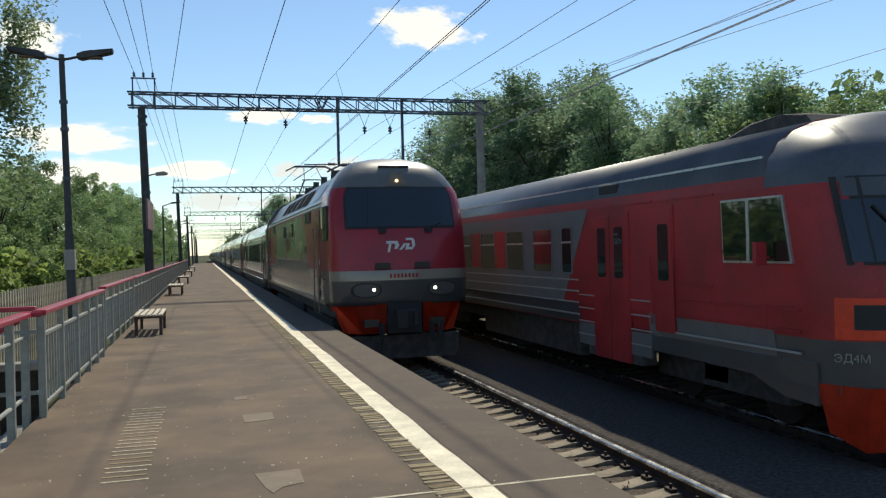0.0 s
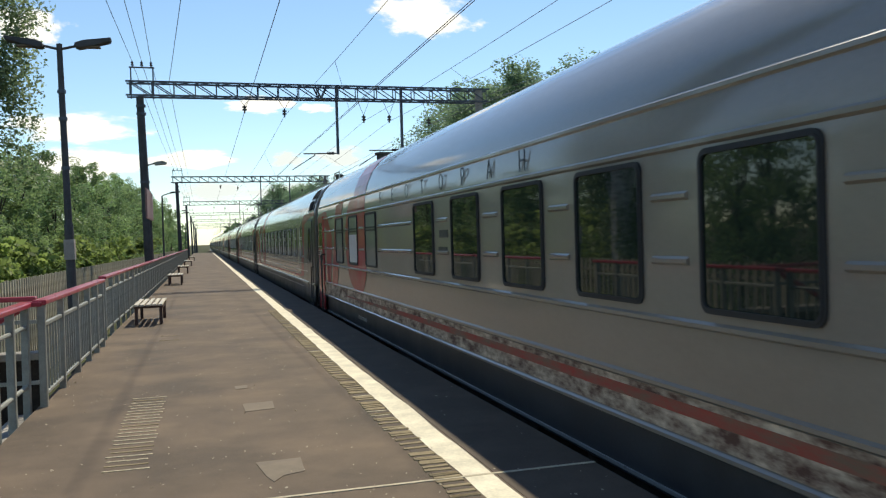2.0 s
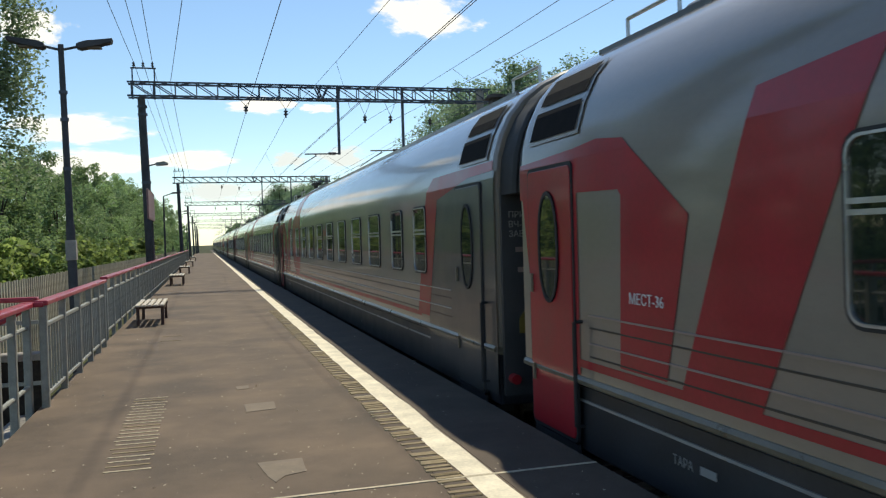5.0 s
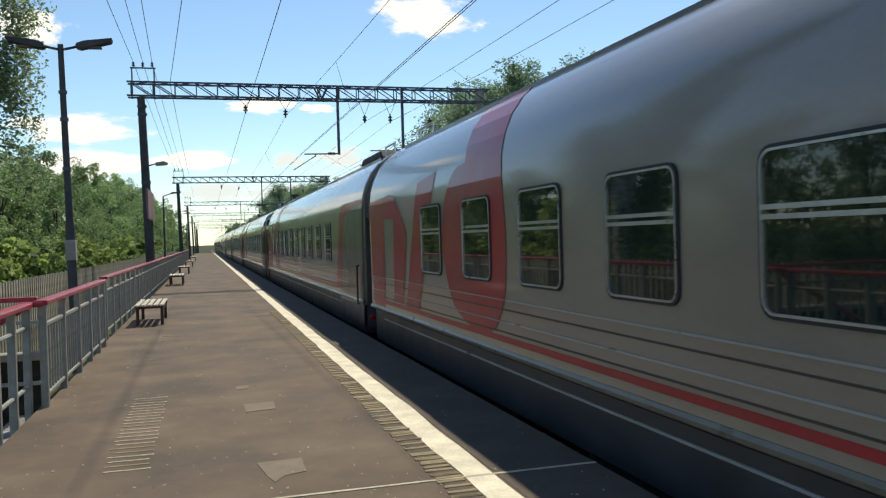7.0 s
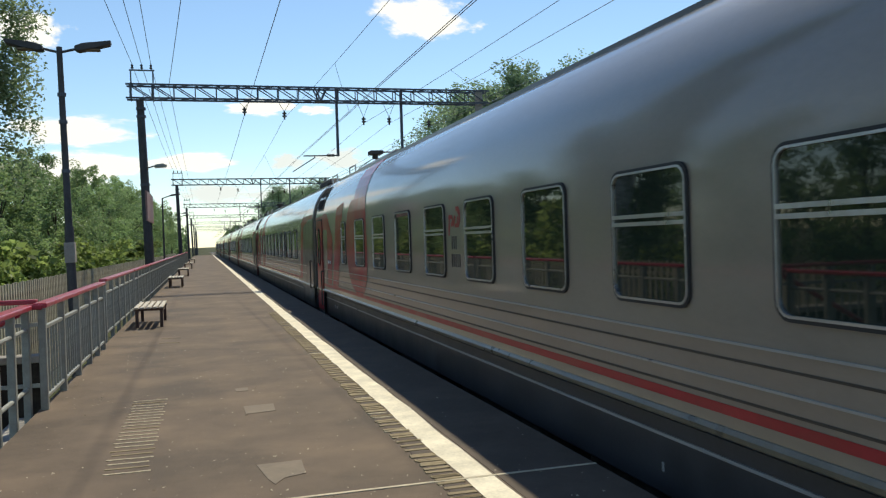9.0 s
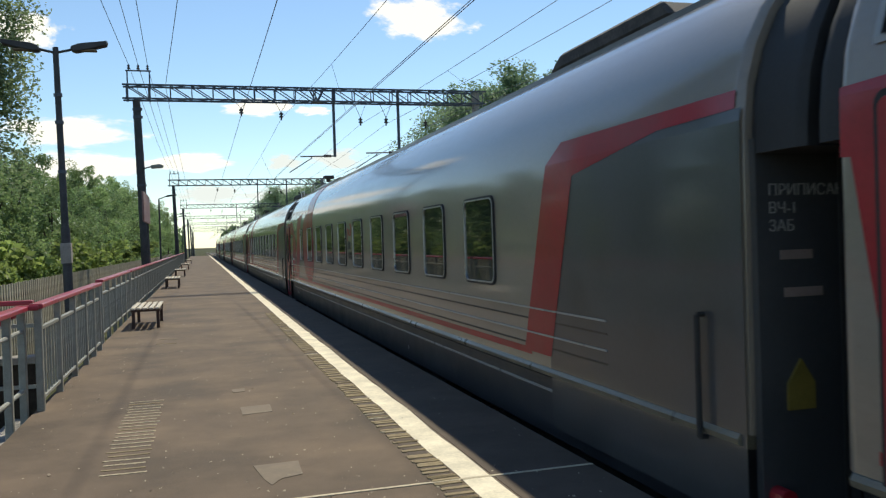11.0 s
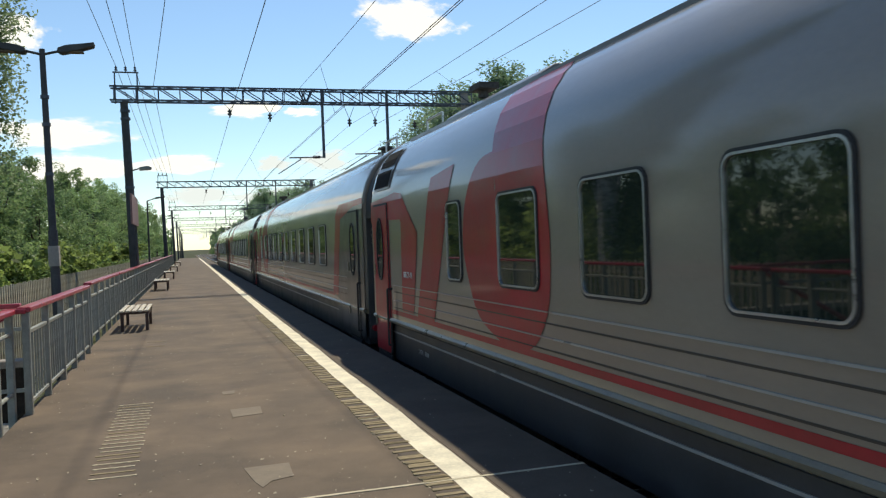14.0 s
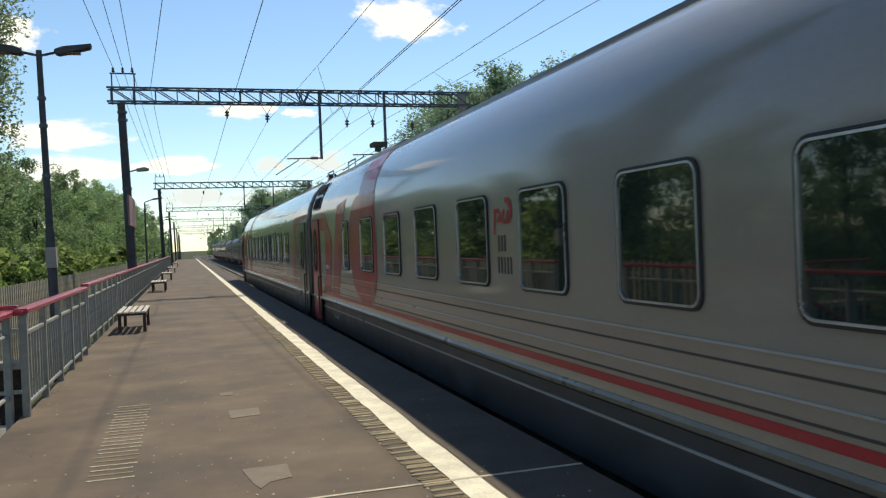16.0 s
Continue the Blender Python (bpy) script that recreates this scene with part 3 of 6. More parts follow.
# ---- overhead line ----
def gantry(full):
    g = thing("gantry", "dark lattice beam over the tracks on two poles", "overhead line gantry", "gantries over the tracks")
    x0, x1, zb, zt = -2.6, 11.9, 7.27, 7.79
    for y in (-0.25, 0.25):
        for z in (zb, zt):
            part("chord", boxes((x0, x1, y - 0.03, y + 0.03, z - 0.032, z + 0.032)), STEEL, g)
    n = 18
    step = (x1 - x0 - 0.3) / n
    for y in (-0.25, 0.25):
        bm = bmesh.new()
        for k in range(n + 1):
            x = x0 + 0.15 + k * step
            tube(bm, (x, y, zb), (x, y, zt), 0.022, n=5)
            if k < n:
                tube(bm, (x, y, zt), (x + step, y, zb), 0.022, n=5)
        part("lattice", bm, STEEL, g)
    rods = []
    for s in (1, -1):
        bm = bmesh.new()
        tube(bm, (0, 0.25 * s, 0), (step, -0.25 * s, 0), 0.018, n=4)
        rods.append(mesh_of(bm, "brace", STEEL))
    for z in (zb, zt):
        for k in range(n):
            part("brace", rods[k % 2], None, g).location = (x0 + 0.15 + k * step, 0, z)
    bm = bmesh.new()
    box(bm, 4.55, 4.95, -0.27, 0.27, zb - 0.02, zb + 0.02)
    for a, b in ((4.5, 4.75), (5.0, 4.75)):
        tube(bm, (a, -0.25, zt), (b, -0.25, zb), 0.035, n=5)
        tube(bm, (a, 0.25, zt), (b, 0.25, zb), 0.035, n=5)
    part("splice", bm, STEEL, g)
    bm = bmesh.new()
    tube(bm, (-1.92, 0, RAIL - 0.4), (-2.12, 0, zb - 0.05), 0.19, 0.14, 14)
    pl = part("pole", bm, POLE, g, "weathered round concrete pole")
    for z in (6.55, 6.85, 3.95):
        bm = bmesh.new()
        tube(bm, (-2.1 + (7 - z) * 0.02, 0, z), (-2.1 + (7 - z) * 0.02, 0, z + 0.09), 0.18, n=14)
        part("clamp", bm, STEEL, pl)
    bm = bmesh.new()
    tube(bm, (11.5, 0, RAIL - 0.4), (11.5, 0, zb + 0.5), 0.21, 0.16, 14)
    part("far_pole", bm, CONCRETE, g, "pale concrete pole behind the trains")
    # frame with three insulators on top
    bm = bmesh.new()
    for x in (-2.42, -1.62):
        tube(bm, (x, 0, zb - 0.1), (x, 0, 8.38), 0.028, n=6)
    tube(bm, (-2.48, 0, 8.36), (-1.56, 0, 8.36), 0.03, n=6)
    fr = part("top_frame", bm, STEEL, g)
    for x in (-2.36, -2.02, -1.68):
        bm = bmesh.new()
        for j, r in enumerate((0.02, 0.055, 0.03, 0.05, 0.02)):
            tube(bm, (x, 0, 8.38 + 0.045 * j), (x, 0, 8.38 + 0.045 * (j + 1)), r, n=8)
        part("insulator", bm, INSUL, fr)
    # hanging posts and steady arms
    for x, z in ((5.40, 5.06), (8.09, 5.2)):
        bm = bmesh.new()
        box(bm, x - 0.05, x + 0.05, -0.05, 0.05, z, zt)
        hp = part("hanging_post", bm, STEEL, g)
        bm = bmesh.new()
        tube(bm, (x, 0, z + 0.04), (x - 1.4, 0, z + 0.02), 0.028, n=6)
        tube(bm, (x - 0.95, 0, z - 0.05), (x - 1.85, 0, z - 0.62), 0.02, n=6)
        tube(bm, (x - 0.95, 0, z + 0.03), (x - 0.95, 0, z - 0.08), 0.02, n=6)
        part("steady_arm", bm, STEEL, hp)
        bm = bmesh.new()
        for j in range(5):
            tube(bm, (x - 0.16 - 0.06 * j, 0, z + 0.04), (x - 0.20 - 0.06 * j, 0, z + 0.04), 0.06, n=8)
        part("insulator", bm, INSUL, hp)
    for x, z in ((1.75, 6.74), (3.3, 6.60), (6.5, 6.41), (7.57, 6.42), (9.26, 6.31)):
        bm = bmesh.new()
        tube(bm, (x - 0.25, 0, zb), (x, 0, z + 0.25), 0.012, n=4)
        tube(bm, (x + 0.25, 0, zb), (x, 0, z + 0.25), 0.012, n=4)
        hg = part("hanger", bm, STEEL, g)
        bm = bmesh.new()
        for j, r in enumerate((0.035, 0.085, 0.04, 0.085, 0.035, 0.03)):
            tube(bm, (x, 0, z + 0.26 - 0.055 * j), (x, 0, z + 0.26 - 0.055 * (j + 1)), r, n=8)
        part("insulator", bm, INSUL, hg)
    # a lamp on the pole
    bm = bmesh.new()
    tube(bm, (-1.95, -0.1, 4.62), (-1.6, -0.3, 4.70), 0.025, n=6)
    ar = part("lamp_arm", bm, POLE, g)
    bm = bmesh.new()
    prism(bm, [(-1.66, 4.60), (-1.24, 4.63), (-1.20, 4.72), (-1.35, 4.78), (-1.66, 4.73)], "y", -0.42, -0.2)
    part("lamp_head", bevelled(bm, 0.03, 2), GREYRAIL, ar, "grey lamp head")
    return g


g1 = gantry(True)
g1.matrix_basis = pose(0, 33.5, 0)
for k in range(1, 7):
    copy_thing(g1, pose(0, 33.5 + 46 * k, 0))


def name_board():
    s = thing("station_sign", "station name board on a post, seen from behind", "sign")
    bm = bmesh.new()
    tube(bm, (-1.75, 31.2, -0.2), (-1.75, 31.2, 3.5), 0.04)
    part("post", bm, POLE, s)
    part("board", bevelled(boxes((-1.72, -1.66, 28.0, 31.3, 2.45, 3.42)), 0.01, 1), SIGNBACK, s)


name_board()


def overhead_wires():
    # x and z at the gantry, x and z over the camera's end, sag between
    spec = [(-2.36, 8.60, -2.45, 8.60, 0.25), (-2.02, 8.60, -1.35, 8.60, 0.25), (-1.68, 8.60, -0.55, 8.60, 0.25), (-1.05, 7.8, 1.75, 8.0, 0.2),
            (1.75, 6.74, 1.62, 6.74, 0.15), (3.3, 6.60, 4.25, 6.60, 0.35), (6.5, 6.41, 7.55, 6.5, 0.25), (7.57, 6.42, 8.6, 6.45, 0.25), (9.26, 6.31, 11.8, 6.2, 0.2),
            (9.9, 6.9, 14.2, 6.5, 0.2), (10.6, 7.0, 16.2, 6.5, 0.2), (15.9, 6.1, 15.1, 6.1, 0.1)]
    for x0, z0, x1, z1, sag in spec:
        run = []
        for k in range(13):
            t = k / 12
            run.append((x1 + (x0 - x1) * t, -12.5 + 46 * t, z1 + (z0 - z1) * t - sag * 4 * t * (1 - t)))
        for j in range(6):
            for k in range(1, 9):
                t = k / 8
                run.append((x0, 33.5 + 46 * (j + t), z0 - sag * 4 * t * (1 - t)))
        w = part("overhead_wire", wires_mesh([run], 0.008 if x0 > 3 else 0.010), WIRE, label="thin dark overhead cable")
        tagged(w, category="overhead wire", group="wires over the tracks")
    for ax, zc in ((3.94, 5.06), (8.45, 5.10)):
        c = thing("contact_wire", "taut double contact wire with thin droppers", "overhead wire", "contact wires")
        con, mes, drop = [], [], []
        for j in range(-1, 6):
            for k in range(8):
                t = k / 8
                y = 33.5 + 46 * (j + t)
                a, b = (0.12, -0.12) if j % 2 else (-0.12, 0.12)
                xo = a + (b - a) * t
                sag = 4 * t * (1 - t)
                con.append((ax + xo, y, zc))
                near = 1 - t if j < 0 else 0
                mes.append((3.3 + 0.95 * near, y, 6.6 - 0.35 * sag) if ax < 5 else (6.5 + 1.05 * near, y, 6.41 + 0.09 * near - 0.25 * sag))
                if k in (2, 6):
                    drop.append([con[-1], mes[-1]])
        part("contact_line", wires_mesh([con], 0.009), WIRE, c)
        part("contact_line", wires_mesh([[(x + 0.05, y, z) for x, y, z in con]], 0.009), WIRE, c)
        for d in drop:
            part("dropper", wires_mesh([d], 0.005), WIRE, c)


overhead_wires()

# ---- the passing train ----
PROF = [(1.55, 0.95), (1.55, 2.95), (1.545, 3.2), (1.52, 3.42), (1.46, 3.62), (1.36, 3.82), (1.22, 3.99), (1.02, 4.14), (0.78, 4.26), (0.5, 4.35), (0.25, 4.395), (0.0, 4.41)]


def half_width(z):
    for (xa, za), (xb, zb) in zip(PROF, PROF[1:]):
        if z <= zb:
            return xa + (xb - xa) * max(0, z - za) / (zb - za)
    return 0.0


def skin(bm, poly, off=0.004, width=half_width, side=-1, mi=0):
    """A coat of paint or trim on a car's side: an outline in (y, z) laid on the curved wall."""
    t = bmesh.new()
    f = t.faces.new([t.verts.new((0, y, z)) for y, z in poly])
    bmesh.ops.triangulate(t, faces=[f])
    for z in (3.0, 3.2, 3.42, 3.62, 3.82, 3.99, 4.14, 4.26):
        bmesh.ops.bisect_plane(t, geom=t.verts[:] + t.edges[:] + t.faces[:], plane_co=(0, 0, z), plane_no=(0, 0, 1))
    lut = {}
    for v in t.verts:
        e = 0.02
        w0, w1 = width(v.co.z - e), width(v.co.z + e)
        nx, nz = 2 * e, (w0 - w1)
        k = math.hypot(nx, nz)
        lut[v.index] = bm.verts.new((side * (width(v.co.z) + off * nx / k), v.co.y, v.co.z + off * nz / k))
    for f in t.faces:
        bm.faces.new([lut[v.index] for v in f.verts]).material_index = mi
    t.free()
    return bm


def shell(prof, y0, y1, zmin, inset=0.0):
    bm = bmesh.new()
    half = [(x, z) for x, z in prof if z > zmin]
    first_w = [(prof[0][0], zmin)]
    pts = [(-x, z) for x, z in first_w + half] + [(x, z) for x, z in (first_w + half)[::-1][1:]]
    rings = []
    for y, s in ((y0, 0.985), (y0 + 0.04, 1.0), (y0 + 0.07, 1.0), (y0 + 0.10, 1.0), (y1 - 0.10, 1.0), (y1 - 0.07, 1.0), (y1 - 0.04, 1.0), (y1, 0.985)):
        rings.append([bm.verts.new((x * s, y, zmin + (z - zmin) * (1 - (1 - s) * 0.5))) for x, z in pts])
    for a, b in zip(rings, rings[1:]):
        for i in range(len(pts) - 1):
            bm.faces.new((a[i], a[i + 1], b[i + 1], b[i]))
        bm.faces.new((a[-1], a[0], b[0], b[-1]))
    bm.faces.new(rings[0])
    bm.faces.new(rings[-1])
    return bm


def shade_flat_ends(ob, angle=35):
    ob.data.polygons.foreach_set("use_smooth", [True] * len(ob.data.polygons))
    bm = bmesh.new()
    bm.from_mesh(ob.data)
    for e in bm.edges:
        if len(e.link_faces) == 2 and e.calc_face_angle() > radians(angle):
            e.smooth = False
    bm.to_mesh(ob.data)
    bm.free()


def car_window(parent, yc, w, z0, z1, transom, x=1.55, blind=None, r=0.09, side=-1, frame_mat=None):
    """A window unit: rubber, metal frame, panes and glazing bar; part of a car."""
    y0, y1 = yc - w / 2, yc + w / 2
    s = side
    bm = bmesh.new()
    ring(bm, rounded(y0 - 0.024, y1 + 0.024, z0 - 0.024, z1 + 0.024, r + 0.015), rounded(y0, y1, z0, z1, r), "x", s * (x - 0.01), s * (x + 0.016))
    win = part("window", bm, BLACK, parent, "rounded window with rubber seal")
    bm = bmesh.new()
    ring(bm, rounded(y0 - 0.004, y1 + 0.004, z0 - 0.004, z1 + 0.004, r), rounded(y0 + 0.010, y1 - 0.010, z0 + 0.010, z1 - 0.010, r - 0.01), "x", s * (x - 0.005), s * (x + 0.022))
    part("window_frame", bm, frame_mat or SILVER, win)
    bm = bmesh.new()
    prism(bm, rounded(y0, y1, z0, z1, r), "x", s * (x + 0.004), s * (x + 0.008))
    part("pane", bm, blind or GLASS, win)
    if transom:
        for dz in (0, 0.05):
            zt = transom + dz
            part("glazing_bar", boxes(sorted_box(s * (x + 0.006), s * (x + 0.026), y0 + 0.01, y1 - 0.01, zt - 0.013, zt + 0.013)), frame_mat or SILVER, win)
    return win


def sorted_box(x0, x1, *rest):
    return (min(x0, x1), max(x0, x1), *rest)


def bogie(parent, y):
    b = part("bogie", boxes((-1.15, -0.95, y - 1.7, y + 1.7, 0.35, 0.75), (0.95, 1.15, y - 1.7, y + 1.7, 0.35, 0.75), (-1.15, 1.15, y - 0.3, y + 0.3, 0.45, 0.8)), UNDER, parent, "grimy four-wheeled bogie")
    for dy in (-1.2, 1.2):
        for s in (-1, 1):
            bm = bmesh.new()
            tube(bm, (s * 0.73, y + dy, 0.475), (s * 0.86, y + dy, 0.475), 0.475, n=24)
            tube(bm, (s * 0.70, y + dy, 0.475), (s * 0.74, y + dy, 0.475), 0.505, n=24)
            part("wheel", bm, RUST, b)
        bm = bmesh.new()
        tube(bm, (-0.75, y + dy, 0.475), (0.75, y + dy, 0.475), 0.08, n=10)
        part("axle", bm, UNDER, b)


def running_gear(car, n0=3.6, n1=20.6, boxes_at=((7.0, 9.5), (10.5, 13.0), (14.2, 16.4))):
    bogie(car, n0)
    bogie(car, n1)
    for a, b in boxes_at:
        part("equipment_box", bevelled(boxes((-1.3, 1.3, a, b, 0.45, 0.97)), 0.03, 1), UNDER, car)
    for ya in (0.05, 23.9):
        part("buffer_beam", boxes((-1.2, 1.2, ya, ya + 0.25, 0.85, 1.1)), UNDER, car)


def gangway(car, ya, yb):
    bm = bmesh.new()
    for k in range(6):
        y = ya + (yb - ya) * k / 6
        d = (yb - ya) / 6
        prism(bm, [(-0.98, 1.1), (-0.98, 3.6), (-0.8, 3.8), (0.8, 3.8), (0.98, 3.6), (0.98, 1.1)], "y", y + d * 0.1, y + d * 0.75)
    part("gangway_bellows", bm, BLACK, car)


def stroke(path, w):
    """The outline of a band of width w along a path of (y, z) points."""
    left, right = [], []
    for i, p in enumerate(path):
        a, b = path[max(i - 1, 0)], path[min(i + 1, len(path) - 1)]
        k = math.hypot(b[0] - a[0], b[1] - a[1])
        ny, nz = -(b[1] - a[1]) / k * w / 2, (b[0] - a[0]) / k * w / 2
        left.append((p[0] + ny, p[1] + nz))
        right.append((p[0] - ny, p[1] - nz))
    return left + right[::-1]


def emblem(y, z, size, w):
    """The strokes of the railway's emblem on a side that faces -x, beginning at y."""
    paths = ([(-0.02, -0.28), (0.04, 0.17)], [(-0.03, 0.21), (0.27, 0.21), (0.35, 0.12), (0.29, 0.02), (0.17, 0.0)], [(0.36, -0.04), (0.56, 0.22)],
             [(0.52, -0.02), (0.82, -0.02), (0.94, 0.10), (0.94, 0.30), (0.84, 0.41), (0.62, 0.41)], [(0.73, 0.02), (0.81, 0.20)])
    return [stroke([(y - u * size, z + v * size) for u, v in p], w) for p in paths]


LOGO_P1 = [(24.18, 3.24), (24.18, 2.93), (23.88, 2.92), (23.86, 1.54), (23.02, 1.54), (23.02, 3.0), (23.12, 3.28)]
LOGO_P2 = [(23.6, 3.24), (22.7, 3.31), (22.3, 3.27), (21.5, 2.72), (21.78, 1.68), (22.38, 1.68), (22.08, 2.60), (22.32, 2.92), (23.6, 2.95)]
LOGO_Z = [(21.62, 1.63), (20.88, 1.63), (20.0, 3.44), (20.88, 3.36)]
LOGO_D = [(19.72, 2.5), (19.62, 3.0), (19.25, 3.40), (18.68, 3.46), (18.95, 3.05), (18.22, 3.05), (18.20, 4.02), (19.05, 3.95), (19.2, 4.10), (17.85, 4.20), (17.62, 3.3), (17.5, 2.6), (17.56, 2.02), (17.9, 1.65), (18.6, 1.62), (19.35, 1.85)]
def softened(poly, turns=2):
    """An outline with its corners rounded off."""
    for _ in range(turns):
        poly = [(a[0] + (b[0] - a[0]) * t, a[1] + (b[1] - a[1]) * t) for a, b in zip(poly, poly[1:] + poly[:1]) for t in (0.2, 0.8)]
    return poly


LOGO_D = softened(LOGO_D)
STRIPE = [(3.45, 1.63), (2.88, 1.63), (2.40, 3.08), (2.24, 3.24), (0.4, 3.27), (0.4, 3.37), (2.62, 3.36), (2.9, 3.2)]
DARKEND = [(2.88, 1.05), (2.9, 1.63), (2.42, 3.08), (2.24, 3.24), (0.355, 3.27), (0.355, 1.05)]


def entrance_door(car, y0, y1, material, label):
    bm = bmesh.new()
    prism(bm, rounded(y0, y1, 1.02, 3.16, 0.05), "x", -1.575, -1.545)
    d = part("door", bevelled(bm, 0.004, 1), material, car, label)
    bm = bmesh.new()
    ring(bm, rounded(y0 - 0.025, y1 + 0.025, 0.99, 3.19, 0.06), rounded(y0, y1, 1.02, 3.16, 0.05), "x", -1.566, -1.54)
    part("door_seal", bm, BLACK, d)
    yc = (y0 + y1) / 2
    oval = [(yc + 0.2 * math.cos(a * math.tau / 24), 2.52 + 0.46 * math.copysign(abs(math.sin(a * math.tau / 24)) ** 0.8, math.sin(a * math.tau / 24))) for a in range(24)]
    inner = [(yc + (y - yc) * 0.86, 2.52 + (z - 2.52) * 0.93) for y, z in oval]
    part("window_seal", ring(bmesh.new(), oval, inner, "x", -1.59, -1.57), BLACK, d)
    part("pane", prism(bmesh.new(), oval, "x", -1.582, -1.576), GLASS, d, "oval door window")
    for yy, za, zb in ((y1 - 0.08, 1.35, 1.55), (y1 - 0.07, 2.1, 2.32)):
        part("handle", bevelled(boxes((-1.60, -1.575, yy - 0.014, yy + 0.014, za + 0.03, zb - 0.03)), 0.004, 1), LIP, d, "small metal handle")
    for yy in (y0 - 0.12,):
        bm = bmesh.new()
        tube(bm, (-1.62, yy, 1.15), (-1.62, yy, 1.95), 0.016, n=6)
        for z in (1.15, 1.95):
            tube(bm, (-1.62, yy, z), (-1.55, yy, z), 0.014, n=6)
        part("grab_rail", bm, BLACK, d)
    part("footboard", boxes((-1.55, -1.25, y0, y1, 0.80, 0.86), (-1.56, -1.53, y0, y1, 0.70, 0.98)), SKIRT, d)


def end_louvres(car, ya, yb, n=2):
    """Slanted air grilles in the roof's shoulder near a car's end."""
    pad = 0.05
    for zlo, zhi in ((3.42, 3.66), (3.72, 3.95)):
        bm = bmesh.new()
        skin(bm, [(ya - pad, zlo - 0.03), (yb + pad, zlo - 0.03), (yb + pad, zhi + 0.03), (ya - pad, zhi + 0.03)], 0.012)
        fr = part("grille_frame", bm, RIDGE, car)
        bm = bmesh.new()
        skin(bm, [(ya, zlo), (yb, zlo), (yb, zhi), (ya, zhi)], 0.022)
        part("grille", bm, GRILLE, fr, "dark air intake grille")


def modern_car(transoms, tail_door, seat_text, blinds=(), vents=True, shift=0.0, lead_door=True):
    car = thing("passenger_car", "grey passenger carriage with red livery and dark ends", "railway carriage", "carriages of the passing train")
    body = part("body", shell(PROF, 0.35, 24.2, 1.53), GREY, car)
    shade_flat_ends(body)
    bm = bmesh.new()
    prism(bm, [(-1.560, 1.53), (-1.580, 1.505), (-1.575, 1.475), (-1.5, 1.44), (1.5, 1.44), (1.575, 1.475), (1.580, 1.505), (1.560, 1.53)], "y", 0.4, 24.15)
    part("sill", bm, LIP, car, "rounded pale sill")
    part("skirt", bevelled(boxes((-1.50, 1.50, 0.45, 24.1, 0.92, 1.45)), 0.02, 1), SKIRT, car, "dark blue-grey skirt")
    part("skirt_line", boxes((-1.512, -1.498, 1.9, 23.4, 1.315, 1.335)), RIDGE, car, "pale line on the skirt")
    for z, m, d in ((2.008, RIDGE, 0.014), (1.915, GROOVE, 0.006), (1.797, RIDGE, 0.014), (1.698, GROOVE, 0.006)):
        part("ridge", boxes((-1.55 - d, -1.545, 1.9, 17.5, z - 0.007, z + 0.007)), m, car)
        part("ridge", boxes((-1.55 - d, -1.545, 17.5, 24.05 if not tail_door else 22.85, z - 0.006, z + 0.006)), WORNRIDGE if m == RIDGE else m, car)
    bm = bmesh.new()
    skin(bm, [(3.3, 1.600), (24.0, 1.600), (24.0, 1.660), (3.3, 1.660)], 0.005)
    part("red_band", bm, RED, car)
    part("dark_end", skin(bmesh.new(), DARKEND, 0.005), DARK, car)
    part("red_stripe", skin(bmesh.new(), STRIPE, 0.008), RED, car, "slanted red stripe")
    for poly in (LOGO_P1, LOGO_P2, LOGO_Z, LOGO_D):
        part("red_emblem_stroke", skin(bmesh.new(), poly, 0.006), RED, car, "large red painted emblem stroke")
    for k in range(10):
        yc = shift + (4.63 + 1.697 * k if k < 9 else 20.0)
        tr = transoms[k % len(transoms)]
        w = 0.68 if k == 0 and transoms[0] and lead_door else 0.90 if k < 9 or not tail_door else 0.48
        car_window(car, yc, w, 2.185, 3.02, 2.68 if tr else 0, blind=CURTAIN if k in blinds else None)
    if transoms[0] and lead_door:
        car_window(car, 3.27, 0.62, 2.185, 3.02, 2.68)
    if lead_door:
        entrance_door(car, 0.75, 1.62, DARK, "dark grey entrance door with an oval window")
    else:
        bm = bmesh.new()
        tube(bm, (-1.60, 0.72, 1.45), (-1.60, 0.72, 2.15), 0.018, n=6)
        for z in (1.45, 2.15):
            tube(bm, (-1.60, 0.72, z), (-1.54, 0.72, z), 0.016, n=6)
        part("grab_rail", bm, BLACK, car)
    if tail_door:
        entrance_door(car, 23.1, 23.95, RED, "red entrance door with an oval window")
        end_louvres(car, 23.05, 23.95)
    if transoms[0] and lead_door:
        end_louvres(car, 0.62, 1.5)
    if seat_text:
        lettering(seat_text, 0.105, car, WHITE, side_pose(22.22, -1.566, 2.14), label="white seat count lettering")
    # unreadable inscriptions become bars
    for y, z, n in ((12.40, 2.50, 3), (12.42, 2.30, 5)):
        for k in range(n):
            part("number_bar", boxes((-1.555, -1.55, y - 0.075 * k - 0.028, y - 0.075 * k, z, z + 0.15)), INK, car)
    for poly in emblem(12.48, 2.78, 0.44, 0.045):
        part("small_emblem", skin(bmesh.new(), poly, 0.005), RED, car, "small red emblem")
    if not tail_door:
        lettering("МЕСТ-36", 0.10, car, WHITE, side_pose(2.97, -1.566, 2.16), label="white seat count lettering")
    part("marking", boxes((-1.505, -1.495, 8.0, 8.022, 1.08, 1.14)), RIDGE, car)
